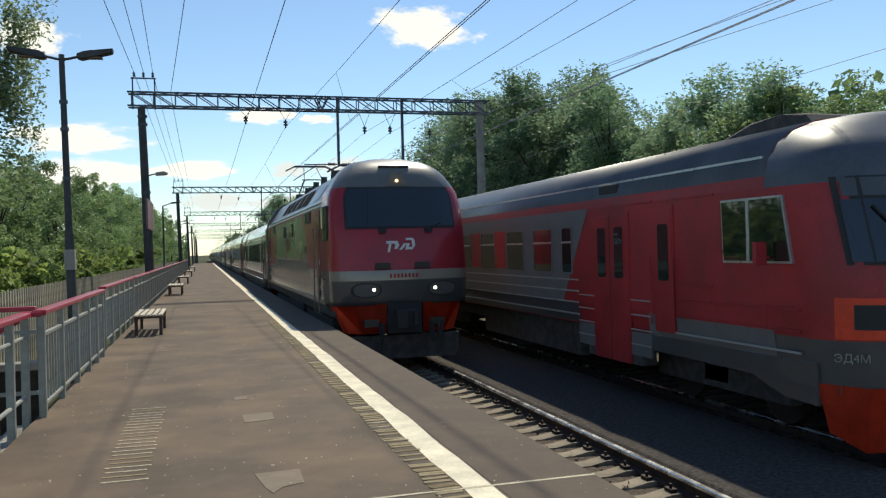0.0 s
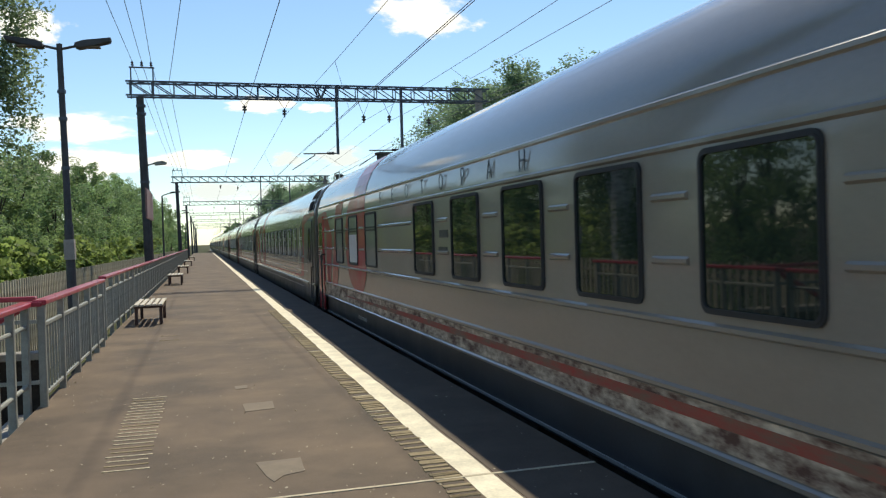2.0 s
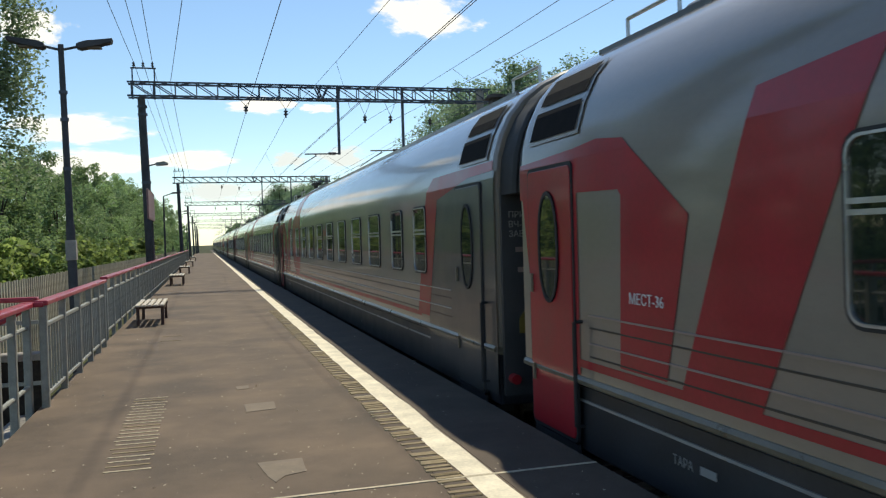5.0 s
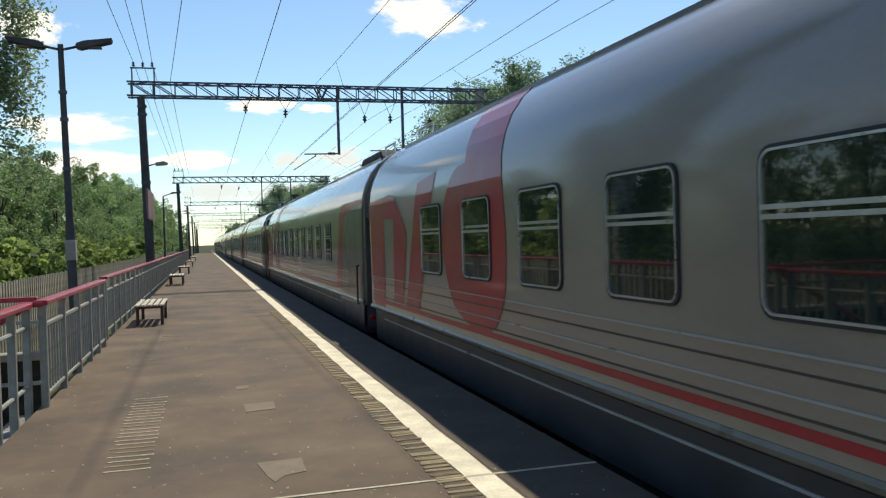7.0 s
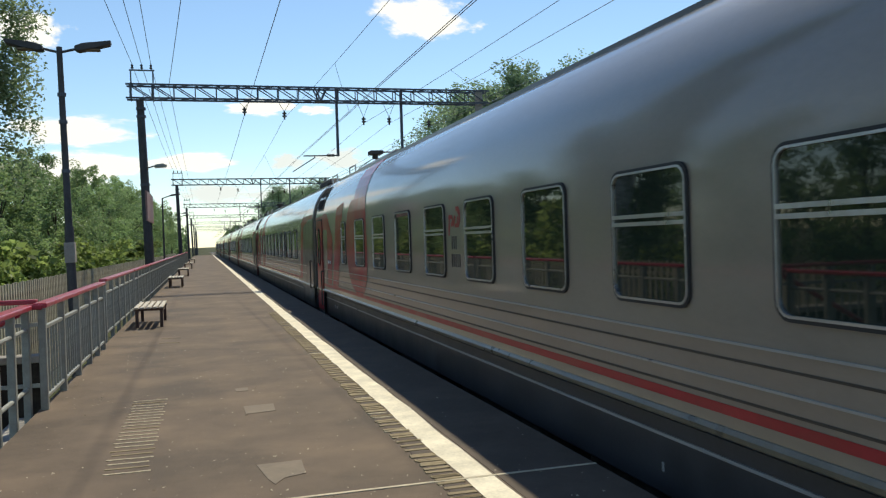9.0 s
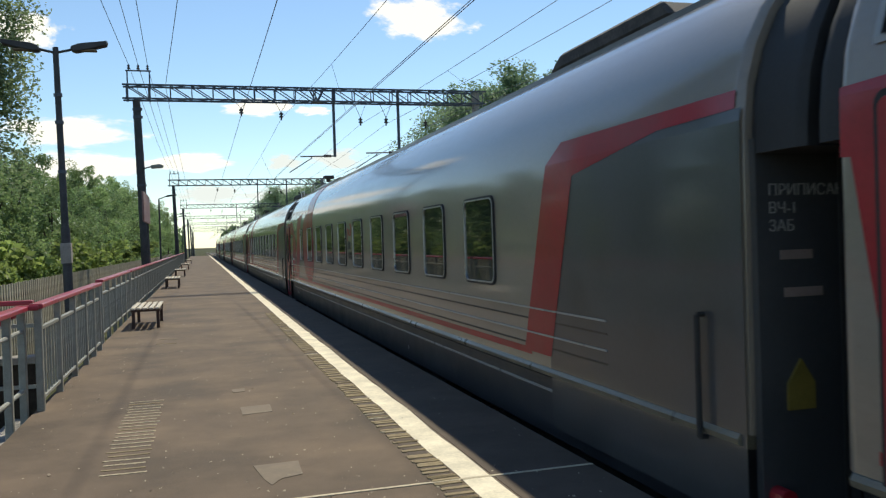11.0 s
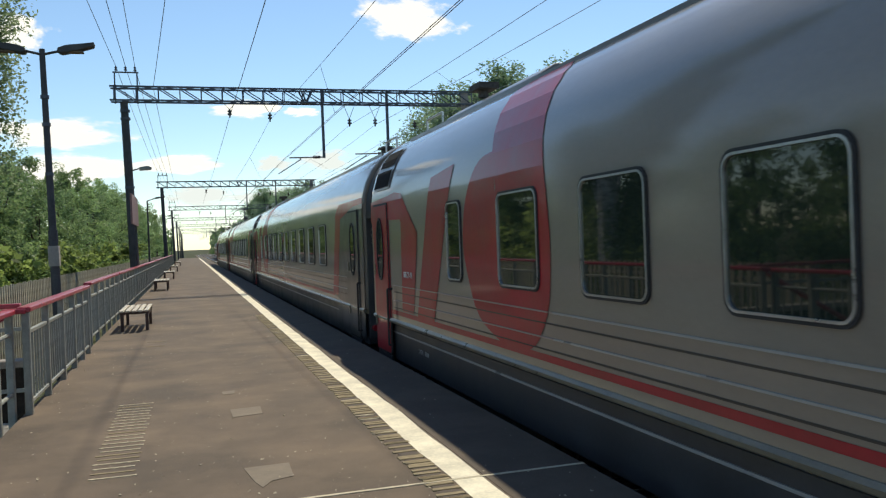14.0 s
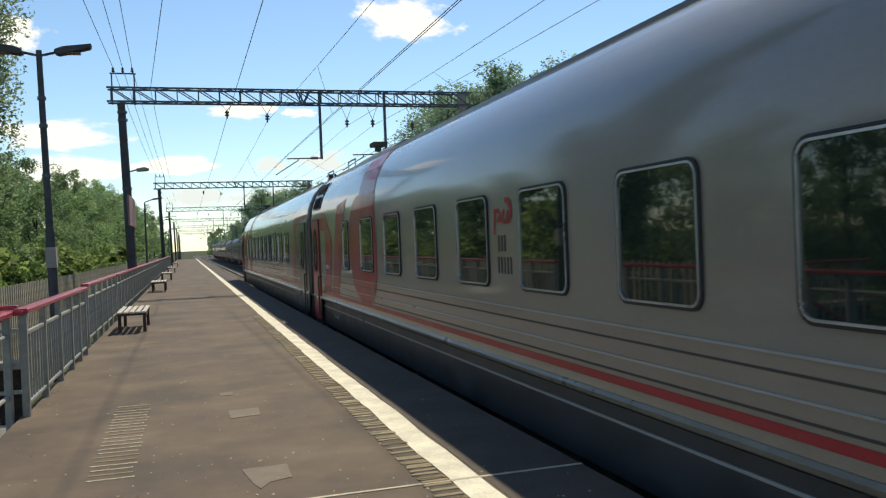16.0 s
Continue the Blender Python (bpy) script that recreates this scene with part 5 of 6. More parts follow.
def locomotive():
    lo = thing("locomotive", "red and grey electric passenger locomotive with lit headlights", "locomotive")
    length = 20.4
    bm = bmesh.new()
    pts = [(-x, z) for x, z in LPROF] + [(x, z) for x, z in LPROF[::-1][1:]]
    a, b = [[bm.verts.new((x, y, z)) for x, z in pts] for y in (1.75, length - 1.75)]
    for i in range(len(pts) - 1):
        z = (pts[i][1] + pts[i + 1][1]) / 2
        f = bm.faces.new((a[i], a[i + 1], b[i + 1], b[i]))
        f.material_index = 1 if z > 3.75 else 0
    bm.faces.new((a[-1], a[0], b[0], b[-1]))
    body = part("body", bm, [GREY, ROOFGREY], lo)
    sk = lambda poly, off=0.005: skin(bmesh.new(), poly, off, loco_width)
    part("lower_band", sk([(5.15, 2.38), (4.6, 2.02), (4.3, 1.96), (1.75, 1.945), (1.75, 1.43), (length - 1.75, 1.43), (length - 1.75, 1.945), (15.6, 1.97), (15.0, 2.38)]), DARK, lo, "dark grey lower band")
    part("red_side", sk([(1.75, 3.70), (6.0, 3.70), (4.63, 2.2), (4.4, 2.18), (1.75, 2.175)]), RED, lo, "red painted cab side")
    part("red_side", sk([(length - 1.75, 3.70), (14.5, 3.70), (14.95, 2.2), (15.15, 2.18), (length - 1.75, 2.175)]), RED, lo, "red painted cab side")
    part("red_strip", sk([(6.0, 3.66), (14.5, 3.66), (14.5, 3.72), (6.0, 3.72)], 0.004), RED, lo)
    part("side_line", boxes((-1.566, -1.55, 1.2, length - 1.2, 1.70, 1.715)), RIDGE, lo)
    part("cornice", boxes((-1.545, -1.42, 0.9, length - 0.9, 3.775, 3.81), (1.42, 1.545, 0.9, length - 0.9, 3.775, 3.81)), GREY, lo, "grey cornice along the roof")
    part("rubbing_strip", boxes((-1.57, -1.52, 1.5, length - 1.5, 1.36, 1.44)), LIP, lo, "worn pale lower edge")
    for flip in (False, True):
        end = thing("cab_end", "", "")
        end.name = "cab_end"
        if flip:
            end.matrix_basis = pose(0, length, 0, 0, 0, 180)
        made = cab_front(end, not flip)
        bpy.context.view_layer.update()
        for o in list(end.children):
            m = end.matrix_basis @ o.matrix_basis
            o.parent = lo
            o.matrix_basis = m
        bpy.data.objects.remove(end)
    def mir(y):
        return length - y
    for f in (lambda y: y, mir):
        for ya, yb in ((0.72, 1.04), (1.10, 1.52)):
            y0, y1 = sorted((f(ya), f(yb)))
            bm = bmesh.new()
            prism(bm, rounded(y0, y1, 2.86, 3.66, 0.08), "x", -1.606, -1.48)
            w = part("cab_window", bm, BLACK, lo, "driver's side window")
            part("pane", prism(bmesh.new(), rounded(y0 + 0.03, y1 - 0.03, 2.89, 3.63, 0.06), "x", -1.612, -1.54), GLASS, w)
        y0, y1 = sorted((f(2.2), f(2.85)))
        d = part("door", bevelled(boxes((-1.572, -1.55, y0, y1, 2.02, 3.62)), 0.003, 1), RED, lo, "red crew door")
        part("door_gap", ring(bmesh.new(), [(y0 - 0.02, 2.0), (y1 + 0.02, 2.0), (y1 + 0.02, 3.64), (y0 - 0.02, 3.64)], [(y0, 2.02), (y1, 2.02), (y1, 3.62), (y0, 3.62)], "x", -1.565, -1.55), BLACK, d)
        yc = (y0 + y1) / 2
        part("pane", prism(bmesh.new(), rounded(yc - 0.17, yc + 0.17, 2.86, 3.52, 0.16), "x", -1.582, -1.57), GLASS, d, "rounded door window")
        part("latch", boxes((-1.60, -1.57, y0 + 0.05, y0 + 0.1, 2.3, 2.42)), SILVER, d)
        for yy in (y0 - 0.09, y1 + 0.09):
            bm = bmesh.new()
            tube(bm, (-1.63, yy, 1.1), (-1.63, yy, 3.2), 0.016, n=8)
            for z in (1.12, 2.0, 3.18):
                tube(bm, (-1.63, yy, z), (-1.55, yy, z), 0.013, n=6)
            part("grab_rail", bm, LIP, lo, "long dull grab rail")
        for z in (1.80, 1.52):
            st = part("step_recess", bevelled(boxes((-1.572, -1.40, y0 + 0.08, y1 - 0.08, z, z + 0.19)), 0.004, 1), BLACK, lo, "black footstep recess")
        y0, y1 = sorted((f(3.95), f(5.2)))
        lv = part("louvre", boxes((-1.565, -1.55, y0, y1, 3.38, 3.68)), BLACK, lo, "dark louvre panel")
        for k in range(7):
            part("slat", boxes((-1.585, -1.56, y0 + 0.02, y1 - 0.02, 3.40 + 0.04 * k, 3.415 + 0.04 * k)), DARK, lv)
        y0, y1 = sorted((f(5.1), f(5.42)))
        vt = part("vent", boxes((-1.575, -1.55, y0, y1, 2.60, 2.78)), BLACK, lo)
        for k in range(5):
            part("slat", boxes((-1.582, -1.57, y0 + 0.01, y1 - 0.01, 2.62 + 0.034 * k, 2.632 + 0.034 * k)), GREY, vt)
    for y in (8.85, 11.2):
        bm = bmesh.new()
        prism(bm, rounded(y - 0.3, y + 0.3, 3.12, 3.52, 0.1), "x", -1.575, -1.5)
        w = part("side_window", bm, BLACK, lo)
        part("pane", prism(bmesh.new(), rounded(y - 0.27, y + 0.27, 3.15, 3.49, 0.08), "x", -1.585, -1.57), GLASS, w)
    # emblem strokes on the side
    for poly in emblem(10.62, 2.76, 1.25, 0.10):
        part("emblem_stroke", sk(poly, 0.006), RED, lo, "red emblem on the side")
    bm = bmesh.new()
    ring(bm, [(19.25 + 0.13 * math.cos(k), 2.42 + 0.17 * math.sin(k)) for k in np.linspace(0, math.tau, 24, endpoint=False)], [(19.25 + 0.11 * math.cos(k), 2.42 + 0.15 * math.sin(k)) for k in np.linspace(0, math.tau, 24, endpoint=False)], "x", -1.616, -1.59)
    for (ya, za), (yb, zb) in (((19.30, 2.31), (19.30, 2.53)), ((19.29, 2.42), (19.20, 2.53)), ((19.29, 2.42), (19.20, 2.31))):
        tube(bm, (-1.606, ya, za), (-1.606, yb, zb), 0.008, n=5)
    part("maker_badge", bm, WHITE, lo, "oval white outlined badge")
    bm = bmesh.new()
    box(bm, -1.575, -1.55, 0.95, 1.05, 2.3, 2.48)
    part("small_sign", bm, PATCH, lo)
    # inclined roof grilles, roof equipment and current collector
    for k in range(5):
        ya = 6.2 + 1.6 * k
        g = bmesh.new()
        skin(g, [(ya, 3.98), (ya + 1.48, 3.98), (ya + 1.48, 4.42), (ya, 4.42)], 0.02, loco_width)
        gr = part("roof_grille", g, GRILLE, lo, "dark inclined roof grille")
        g = bmesh.new()
        skin(g, [(ya + 1.30, 3.99), (ya + 1.38, 3.99), (ya + 1.38, 4.41), (ya + 1.30, 4.41)], 0.035, loco_width)
        part("grille_rib", g, RIDGE, gr)
    for ya in (2.2, 3.8, 16.4):
        g = bmesh.new()
        skin(g, [(ya, 3.98), (ya + 1.2, 3.98), (ya + 1.2, 4.40), (ya, 4.40)], 0.012, loco_width)
        part("roof_hatch", g, ROOFGREY, lo)
    for y, r, hh in ((5.6, 0.28, 0.22), (6.5, 0.18, 0.3), (9.0, 0.12, 0.35), (11.0, 0.12, 0.35), (13.0, 0.18, 0.3), (15.4, 0.28, 0.22)):
        bm = bmesh.new()
        tube(bm, (-0.45, y, 4.62), (-0.45, y, 4.70 + hh), r, r * 0.8, 12)
        part("roof_equipment", bm, UNDER, lo)
    bm = bmesh.new()
    for y in (8, 10, 12, 14):
        tube(bm, (0.2, y, 4.7), (0.2, y, 5.0), 0.06, n=8)
    tube(bm, (0.2, 7.5, 5.0), (0.2, 14.6, 5.0), 0.02, n=6)
    part("roof_busbar", bm, RUST, lo)
    def collector(y0, up):
        top = 6.12 if up else 4.98
        p = thing("tmp", "", "")
        bm = bmesh.new()
        box(bm, -0.6, 0.6, y0 - 0.9, y0 + 0.9, 4.74, 4.82)
        base = part("pantograph", bm, UNDER, lo, "current collector on the roof" if not up else "raised current collector touching the wire")
        bpy.data.objects.remove(p)
        bm = bmesh.new()
        knee = (4.82 + top) / 2 + 0.02
        for s in (-1, 1):
            tube(bm, (s * 0.5, y0 + 0.7, 4.82), (s * 0.35, y0 - 0.75, knee), 0.03, n=6)
            tube(bm, (s * 0.35, y0 - 0.75, knee), (s * 0.25, y0 + 0.25, top), 0.022, n=6)
        tube(bm, (-0.45, y0 - 0.75, knee), (0.45, y0 - 0.75, knee), 0.025, n=6)
        part("frame", bm, STEEL, base)
        bm = bmesh.new()
        for dy in (0.1, 0.4):
            tube(bm, (-0.62, y0 + dy, top), (0.62, y0 + dy, top), 0.03, n=6)
            for s in (-1, 1):
                tube(bm, (s * 0.62, y0 + dy, top), (s * 0.98, y0 + dy, top - 0.18), 0.022, n=6)
        part("contact_strip", bm, STEEL, base)
    collector(4.3, False)
    collector(15.9, True)
    for y in (4.9, 15.2):
        b = part("bogie", bevelled(boxes((-1.3, -1.05, y - 2.6, y + 2.6, 0.5, 0.95), (1.05, 1.3, y - 2.6, y + 2.6, 0.5, 0.95), (-1.2, 1.2, y - 0.4, y + 0.4, 0.6, 1.0)), 0.03, 1), UNDER, lo, "grimy six-wheeled bogie")
        for dy in (-2.1, 0, 2.1):
            for s in (-1, 1):
                bm = bmesh.new()
                tube(bm, (s * 0.73, y + dy, 0.625), (s * 0.87, y + dy, 0.625), 0.625, n=28)
                part("wheel", bm, RUST, b)
    part("equipment_box", bevelled(boxes((-1.35, 1.35, 7.9, 12.2, 0.5, 1.36)), 0.04, 1), UNDER, lo)
    part("floor_frame", boxes((-1.45, 1.45, 0.8, length - 0.8, 1.1, 1.42)), UNDER, lo)
    return lo


loco = locomotive()
train.append((loco, 17.95))

# ---- the standing commuter train ----
EPROF = [(1.70, 1.10), (1.74, 1.5), (1.74, 3.30)] + [(1.74 * math.cos(math.pi / 26 * k) ** 0.72, 3.30 + 0.97 * math.sin(math.pi / 26 * k) ** 0.86) for k in range(1, 13)] + [(0.0, 4.27)]


def emu_width(z):
    for (xa, za), (xb, zb) in zip(EPROF, EPROF[1:]):
        if z <= zb:
            return xa + (xb - xa) * max(0, z - za) / (zb - za)
    return 0.0


EMURED = mat("dusty_red_paint", (0.38, 0.022, 0.026), 0.5, var=0.28, scale=1.4, fine=25, bump=0.04)
EMUGREY = mat("dusty_grey_paint", (0.155, 0.15, 0.15), 0.5, var=0.2, scale=1.4, fine=25, bump=0.04)
EMUROOF = mat("dull_roof_paint", (0.085, 0.095, 0.115), 0.5, var=0.25, scale=1.0, fine=20, bump=0.0, coat=0.06)


def emu_body(y0, y1):
    bm = bmesh.new()
    pts = [(-x, z) for x, z in EPROF] + [(x, z) for x, z in EPROF[::-1][1:]]
    a, b = [[bm.verts.new((x, y, z)) for x, z in pts] for y in (y0, y1)]
    for i in range(len(pts) - 1):
        z = (pts[i][1] + pts[i + 1][1]) / 2
        f = bm.faces.new((a[i], a[i + 1], b[i + 1], b[i]))
        f.material_index = 1 if z > 3.45 else 0
        f.smooth = z > 3.45
    bm.faces.new((a[-1], a[0], b[0], b[-1]))
    bm.faces.new(a)
    bm.faces.new(b)
    return bm


def emu_window(car, ya, yb, z0=2.08, z1=2.96):
    win = part("window", ring(bmesh.new(), rounded(ya - 0.04, yb + 0.04, z0 - 0.04, z1 + 0.04, 0.06), rounded(ya, yb, z0, z1, 0.05), "x", -1.76, -1.735), EMUGREY, car)
    part("pane", prism(bmesh.new(), rounded(ya, yb, z0, z1, 0.05), "x", -1.750, -1.742), GLASS, win)
    part("glazing_bar", boxes((-1.765, -1.745, ya, yb, z1 - 0.30, z1 - 0.26)), SILVER, win)


def emu_door(car, ya, yb, m, panes, z0=0.55, z1=3.13):
    d = part("door", bevelled(boxes((-1.765, -1.70, ya, yb, z0, z1)), 0.005, 1), m, car, "red sliding door")
    if panes == 2:
        part("door_split", boxes((-1.768, -1.76, (ya + yb) / 2 - 0.01, (ya + yb) / 2 + 0.01, z0, z1)), BLACK, d)
    k = (yb - ya) / panes
    for i in range(panes):
        c = ya + k * (i + 0.5)
        part("pane", prism(bmesh.new(), rounded(c - 0.15, c + 0.15, 2.02, 2.92, 0.06), "x", -1.772, -1.76), GLASS, d)
    bm = bmesh.new()
    ring(bm, [(ya - 0.04, z0), (yb + 0.04, z0), (yb + 0.04, z1 + 0.04), (ya - 0.04, z1 + 0.04)], [(ya, z0), (yb, z0), (yb, z1), (ya, z1)], "x", -1.755, -1.73)
    part("door_frame", bm, m, d)
    return d


def emu_common(car, y_last, ya):
    for z, m in ((3.08, EMUGREY), (1.94, RIDGE), (1.72, RIDGE), (1.50, RIDGE), (1.27, RIDGE)):
        part("ridge", boxes((-1.755, -1.735, ya, y_last, z - 0.014, z + 0.014)), m, car)
    part("gutter", boxes((-emu_width(3.72) - 0.02, -emu_width(3.72) + 0.03, 7.0 if ya > 6 else 0.1, y_last, 3.70, 3.735)), SILVER, car, "shiny roof gutter")
    part("lower_grey", skin(bmesh.new(), [(ya, 1.12), (y_last, 1.12), (y_last, 1.49), (ya, 1.49)], 0.008, emu_width), DARK, car)


def emu_head():
    car = thing("commuter_train_cab_car", "dusty red and grey commuter train cab car, standing", "railway carriage", "cars of the standing commuter train")
    part("body", emu_body(1.59, 21.3), [EMURED, EMUROOF], car)
    # rounded raked nose
    zs = [0.78, 1.0, 1.2, 1.41, 1.43, 1.9, 2.1, 2.3, 2.7, 3.1, 3.3, 3.5, 3.7, 3.9, 4.06, 4.18, 4.25]
    us = [-1, -0.96, -0.88, -0.75, -0.5, -0.25, 0, 0.25, 0.5, 0.75, 0.88, 0.96, 1]

    def nose(u, z, off=0.0):
        w = emu_width(z) * 0.99
        a = abs(u)
        sb = 0.0 if z < 1.9 else 0.10 * (z - 1.9) if z < 2.3 else 0.04 + (z - 2.3) * 0.26
        if z > 3.7:
            sb += (z - 3.7) * 0.9
        return (math.copysign(w * (1 - (1 - a) ** 1.35), u), sb + 0.75 * a ** 5 + 0.1 * a * a - off, z)
    bm = bmesh.new()
    grid = [[bm.verts.new((-emu_width(z), 1.6, z))] + [bm.verts.new(nose(u, z)) for u in us] + [bm.verts.new((emu_width(z), 1.6, z))] for z in zs]
    for j in range(len(zs) - 1):
        zm = (zs[j] + zs[j + 1]) / 2
        for i in range(len(grid[0]) - 1):
            f = bm.faces.new((grid[j][i], grid[j][i + 1], grid[j + 1][i + 1], grid[j + 1][i]))
            f.material_index = 2 if zm < 1.42 else 0 if zm < 3.4 else 1
            f.smooth = True
    bm.faces.new(grid[-1]).material_index = 1
    cab = part("cab", bm, [EMURED, EMUROOF, DARK], car, "rounded red cab with raked windscreen")

    def sheet(u0, u1, z0, z1, off, n=10, m=5):
        s = bmesh.new()
        g = [[s.verts.new(nose(u0 + (u1 - u0) * i / n, z0 + (z1 - z0) * j / m, off)) for i in range(n + 1)] for j in range(m + 1)]
        for j in range(m):
            for i in range(n):
                s.faces.new((g[j][i], g[j][i + 1], g[j + 1][i + 1], g[j + 1][i])).smooth = True
        return s
    part("windscreen_surround", sheet(-0.82, 0.82, 2.30, 3.36, 0.010), BLACK, cab)
    part("windscreen", sheet(-0.79, 0.79, 2.34, 3.08, 0.018), SCREEN, cab, "wide dark windscreen")
    part("destination_window", sheet(-0.77, 0.77, 3.12, 3.34, 0.018), DARK, cab)
    for s in (-1, 1):
        part("lamp_panel", sheet(s * 0.50, s * 0.895, 1.43, 1.92, 0.012), ORANGE, cab, "orange-red lamp panel")
        part("headlight", sheet(s * 0.56, s * 0.81, 1.55, 1.84, 0.03), BLACK, cab, "dark ribbed headlight cluster")
    bm = bmesh.new()
    tube(bm, nose(-0.35, 2.36, 0.06), nose(-0.62, 3.0, 0.05), 0.018, n=6)
    part("wiper", bm, BLACK, cab)
    lettering("ЭД4М", 0.135, cab, GREYRAIL, Matrix.Translation((-1.70, 0.46, 1.17)) @ Matrix(((0.70, 0, -0.714, 0), (-0.714, 0, -0.70, 0), (0, 1, 0, 0), (0, 0, 0, 1))), label="grey class lettering")
    for s in (-1, 1):
        bm = bmesh.new()
        vs = [bm.verts.new((s * x, y, z)) for x, y, z in ((0.42, -0.02, 0.88), (1.45, 0.14, 0.88), (1.70, 0.75, 0.88), (1.64, 0.62, 0.30), (1.46, 0.24, 0.12), (0.50, 0.06, 0.12))]
        bm.faces.new((vs[0], vs[1], vs[4], vs[5]))
        bm.faces.new((vs[1], vs[2], vs[3], vs[4]))
        bmesh.ops.solidify(bm, geom=bm.faces[:], thickness=0.04)
        part("skirt", bm, ORANGE, car, "orange-red front skirt")
    # driver's side window with mirror
    win = part("cab_window", prism(bmesh.new(), [(1.05, 2.32), (2.47, 2.32), (2.50, 3.19), (1.22, 3.19)], "x", -1.765, -1.72), SILVER, car, "cab side window in a metal frame")
    part("pane", prism(bmesh.new(), [(1.09, 2.35), (1.86, 2.35), (1.88, 3.16), (1.25, 3.16)], "x", -1.775, -1.75), GLASS, win)
    part("pane", prism(bmesh.new(), [(1.92, 2.35), (2.44, 2.35), (2.47, 3.16), (1.94, 3.16)], "x", -1.775, -1.75), GLASS, win)
    part("window_post", boxes((-1.785, -1.75, 1.86, 1.92, 2.33, 3.18)), SILVER, win)
    bm = bmesh.new()
    box(bm, -2.02, -1.84, 1.42, 1.49, 2.30, 2.60)
    tube(bm, (-1.75, 1.47, 2.4), (-1.9, 1.47, 2.4), 0.02, n=6)
    part("mirror", bevelled(bm, 0.01, 1), EMURED, car, "red folded mirror housing")
    emu_door(car, 5.2, 6.48, EMURED, 2)
    emu_door(car, 3.80, 4.30, EMURED, 1, 1.2, 3.17)
    for yy in (3.72, 4.38):
        bm = bmesh.new()
        tube(bm, (-1.80, yy, 1.3), (-1.80, yy, 2.4), 0.016, n=6)
        part("grab_rail", bm, EMURED, car)
    part("step_box", boxes((-1.72, -1.45, 4.85, 6.85, 0.55, 1.1)), UNDER, car)
    for ya, yb in ((4.5, 5.15), (6.55, 7.2)):
        for k in range(4):
            part("ridge", boxes((-1.755, -1.735, ya, yb, 0.9 + 0.25 * k, 0.92 + 0.25 * k)), RIDGE, car)
        part("lower_panel", boxes((-1.745, -1.70, ya, yb, 0.72, 1.12)), EMUGREY, car)
    part("grey_side", skin(bmesh.new(), [(6.72, 3.30), (21.2, 3.30), (21.2, 1.47), (7.95, 1.47)], 0.006, emu_width), EMUGREY, car, "grey upper side")
    part("red_fields", skin(bmesh.new(), [(11.2, 3.0), (16.5, 3.0), (17.0, 2.1), (11.2, 2.1)], 0.009, emu_width), EMURED, car)
    part("lower_grey", skin(bmesh.new(), [(1.45, 1.10), (4.6, 1.10), (4.6, 1.47), (1.45, 1.46)], 0.004, emu_width), EMUGREY, car)
    part("valance", bevelled(prism(bmesh.new(), [(0.72, 0.60), (1.30, 0.62), (1.62, 0.72), (1.95, 0.84), (4.6, 0.86), (4.6, 1.12), (0.72, 1.12)], "x", -1.715, -1.66), 0.006, 1), DARK, car, "dark valance, deeper towards the cab")
    for z, ya, yb in ((1.475, 0.95, 3.7), (1.215, 0.95, 3.75), (1.75, 0.95, 3.7), (1.98, 2.75, 3.65), (3.30, 2.7, 3.65), (3.30, 4.4, 5.1)):
        part("ridge", boxes((-1.76, -1.735, ya, yb, z - 0.014, z + 0.014)), RIDGE if z < 1.3 else EMURED, car)
    for ya, yb in ((7.48, 7.92), (8.45, 9.42), (10.05, 11.07), (12.0, 13.0), (13.9, 14.9), (15.8, 16.8)):
        emu_window(car, ya, yb)
    emu_door(car, 18.3, 19.6, EMURED, 2)
    emu_common(car, 21.3, 7.2)
    part("gutter", boxes((-emu_width(3.72) - 0.02, -emu_width(3.72) + 0.03, 1.7, 7.0, 3.70, 3.735)), SILVER, car)
    part("roof_box", bevelled(boxes((-emu_width(3.6) - 0.03, -1.3, 5.6, 6.3, 3.52, 3.70)), 0.02, 1), BLACK, car)
    bm = bmesh.new()
    tube(bm, (-0.5, 2.6, 4.2), (-0.5, 2.6, 4.42), 0.14, n=10)
    prism(bm, [(1.7, 4.12), (1.95, 4.36), (2.4, 4.41), (3.1, 4.39), (3.9, 4.2), (3.9, 4.1)], "x", -0.8, 0.8)
    part("roof_unit", bevelled(bm, 0.03, 1), UNDER, car, "dark roof ventilation unit")
    part("underframe", boxes((-1.4, 1.4, 1.2, 21.2, 0.75, 1.1), (-1.35, 1.35, 8, 14, 0.35, 0.8)), UNDER, car)
    bogie(car, 3.6)
    bogie(car, 18.2)
    return car


def emu_car():
    car = thing("commuter_train_car", "dusty red and grey commuter train car, standing", "railway carriage", "cars of the standing commuter train")
    part("body", emu_body(0.2, 21.3), [EMUGREY, EMUROOF], car)
    for a, b in ((1.9, 3.2), (18.3, 19.6)):
        emu_door(car, a, b, EMURED, 2)
    for k in range(7):
        emu_window(car, 4.2 + 1.95 * k, 5.4 + 1.95 * k)
    part("red_band", skin(bmesh.new(), [(0.4, 1.62), (21.1, 1.62), (21.1, 1.76), (0.4, 1.76)], 0.006, emu_width), EMURED, car)
    emu_common(car, 21.3, 0.3)
    part("roof_unit", bevelled(boxes((-0.7, 0.7, 3, 4.2, 4.15, 4.4)), 0.03, 1), UNDER, car)
    part("underframe", boxes((-1.4, 1.4, 0.3, 21.2, 0.75, 1.1), (-1.35, 1.35, 7, 14, 0.35, 0.8)), UNDER, car)
    bogie(car, 3.6)
    bogie(car, 17.8)
    return car


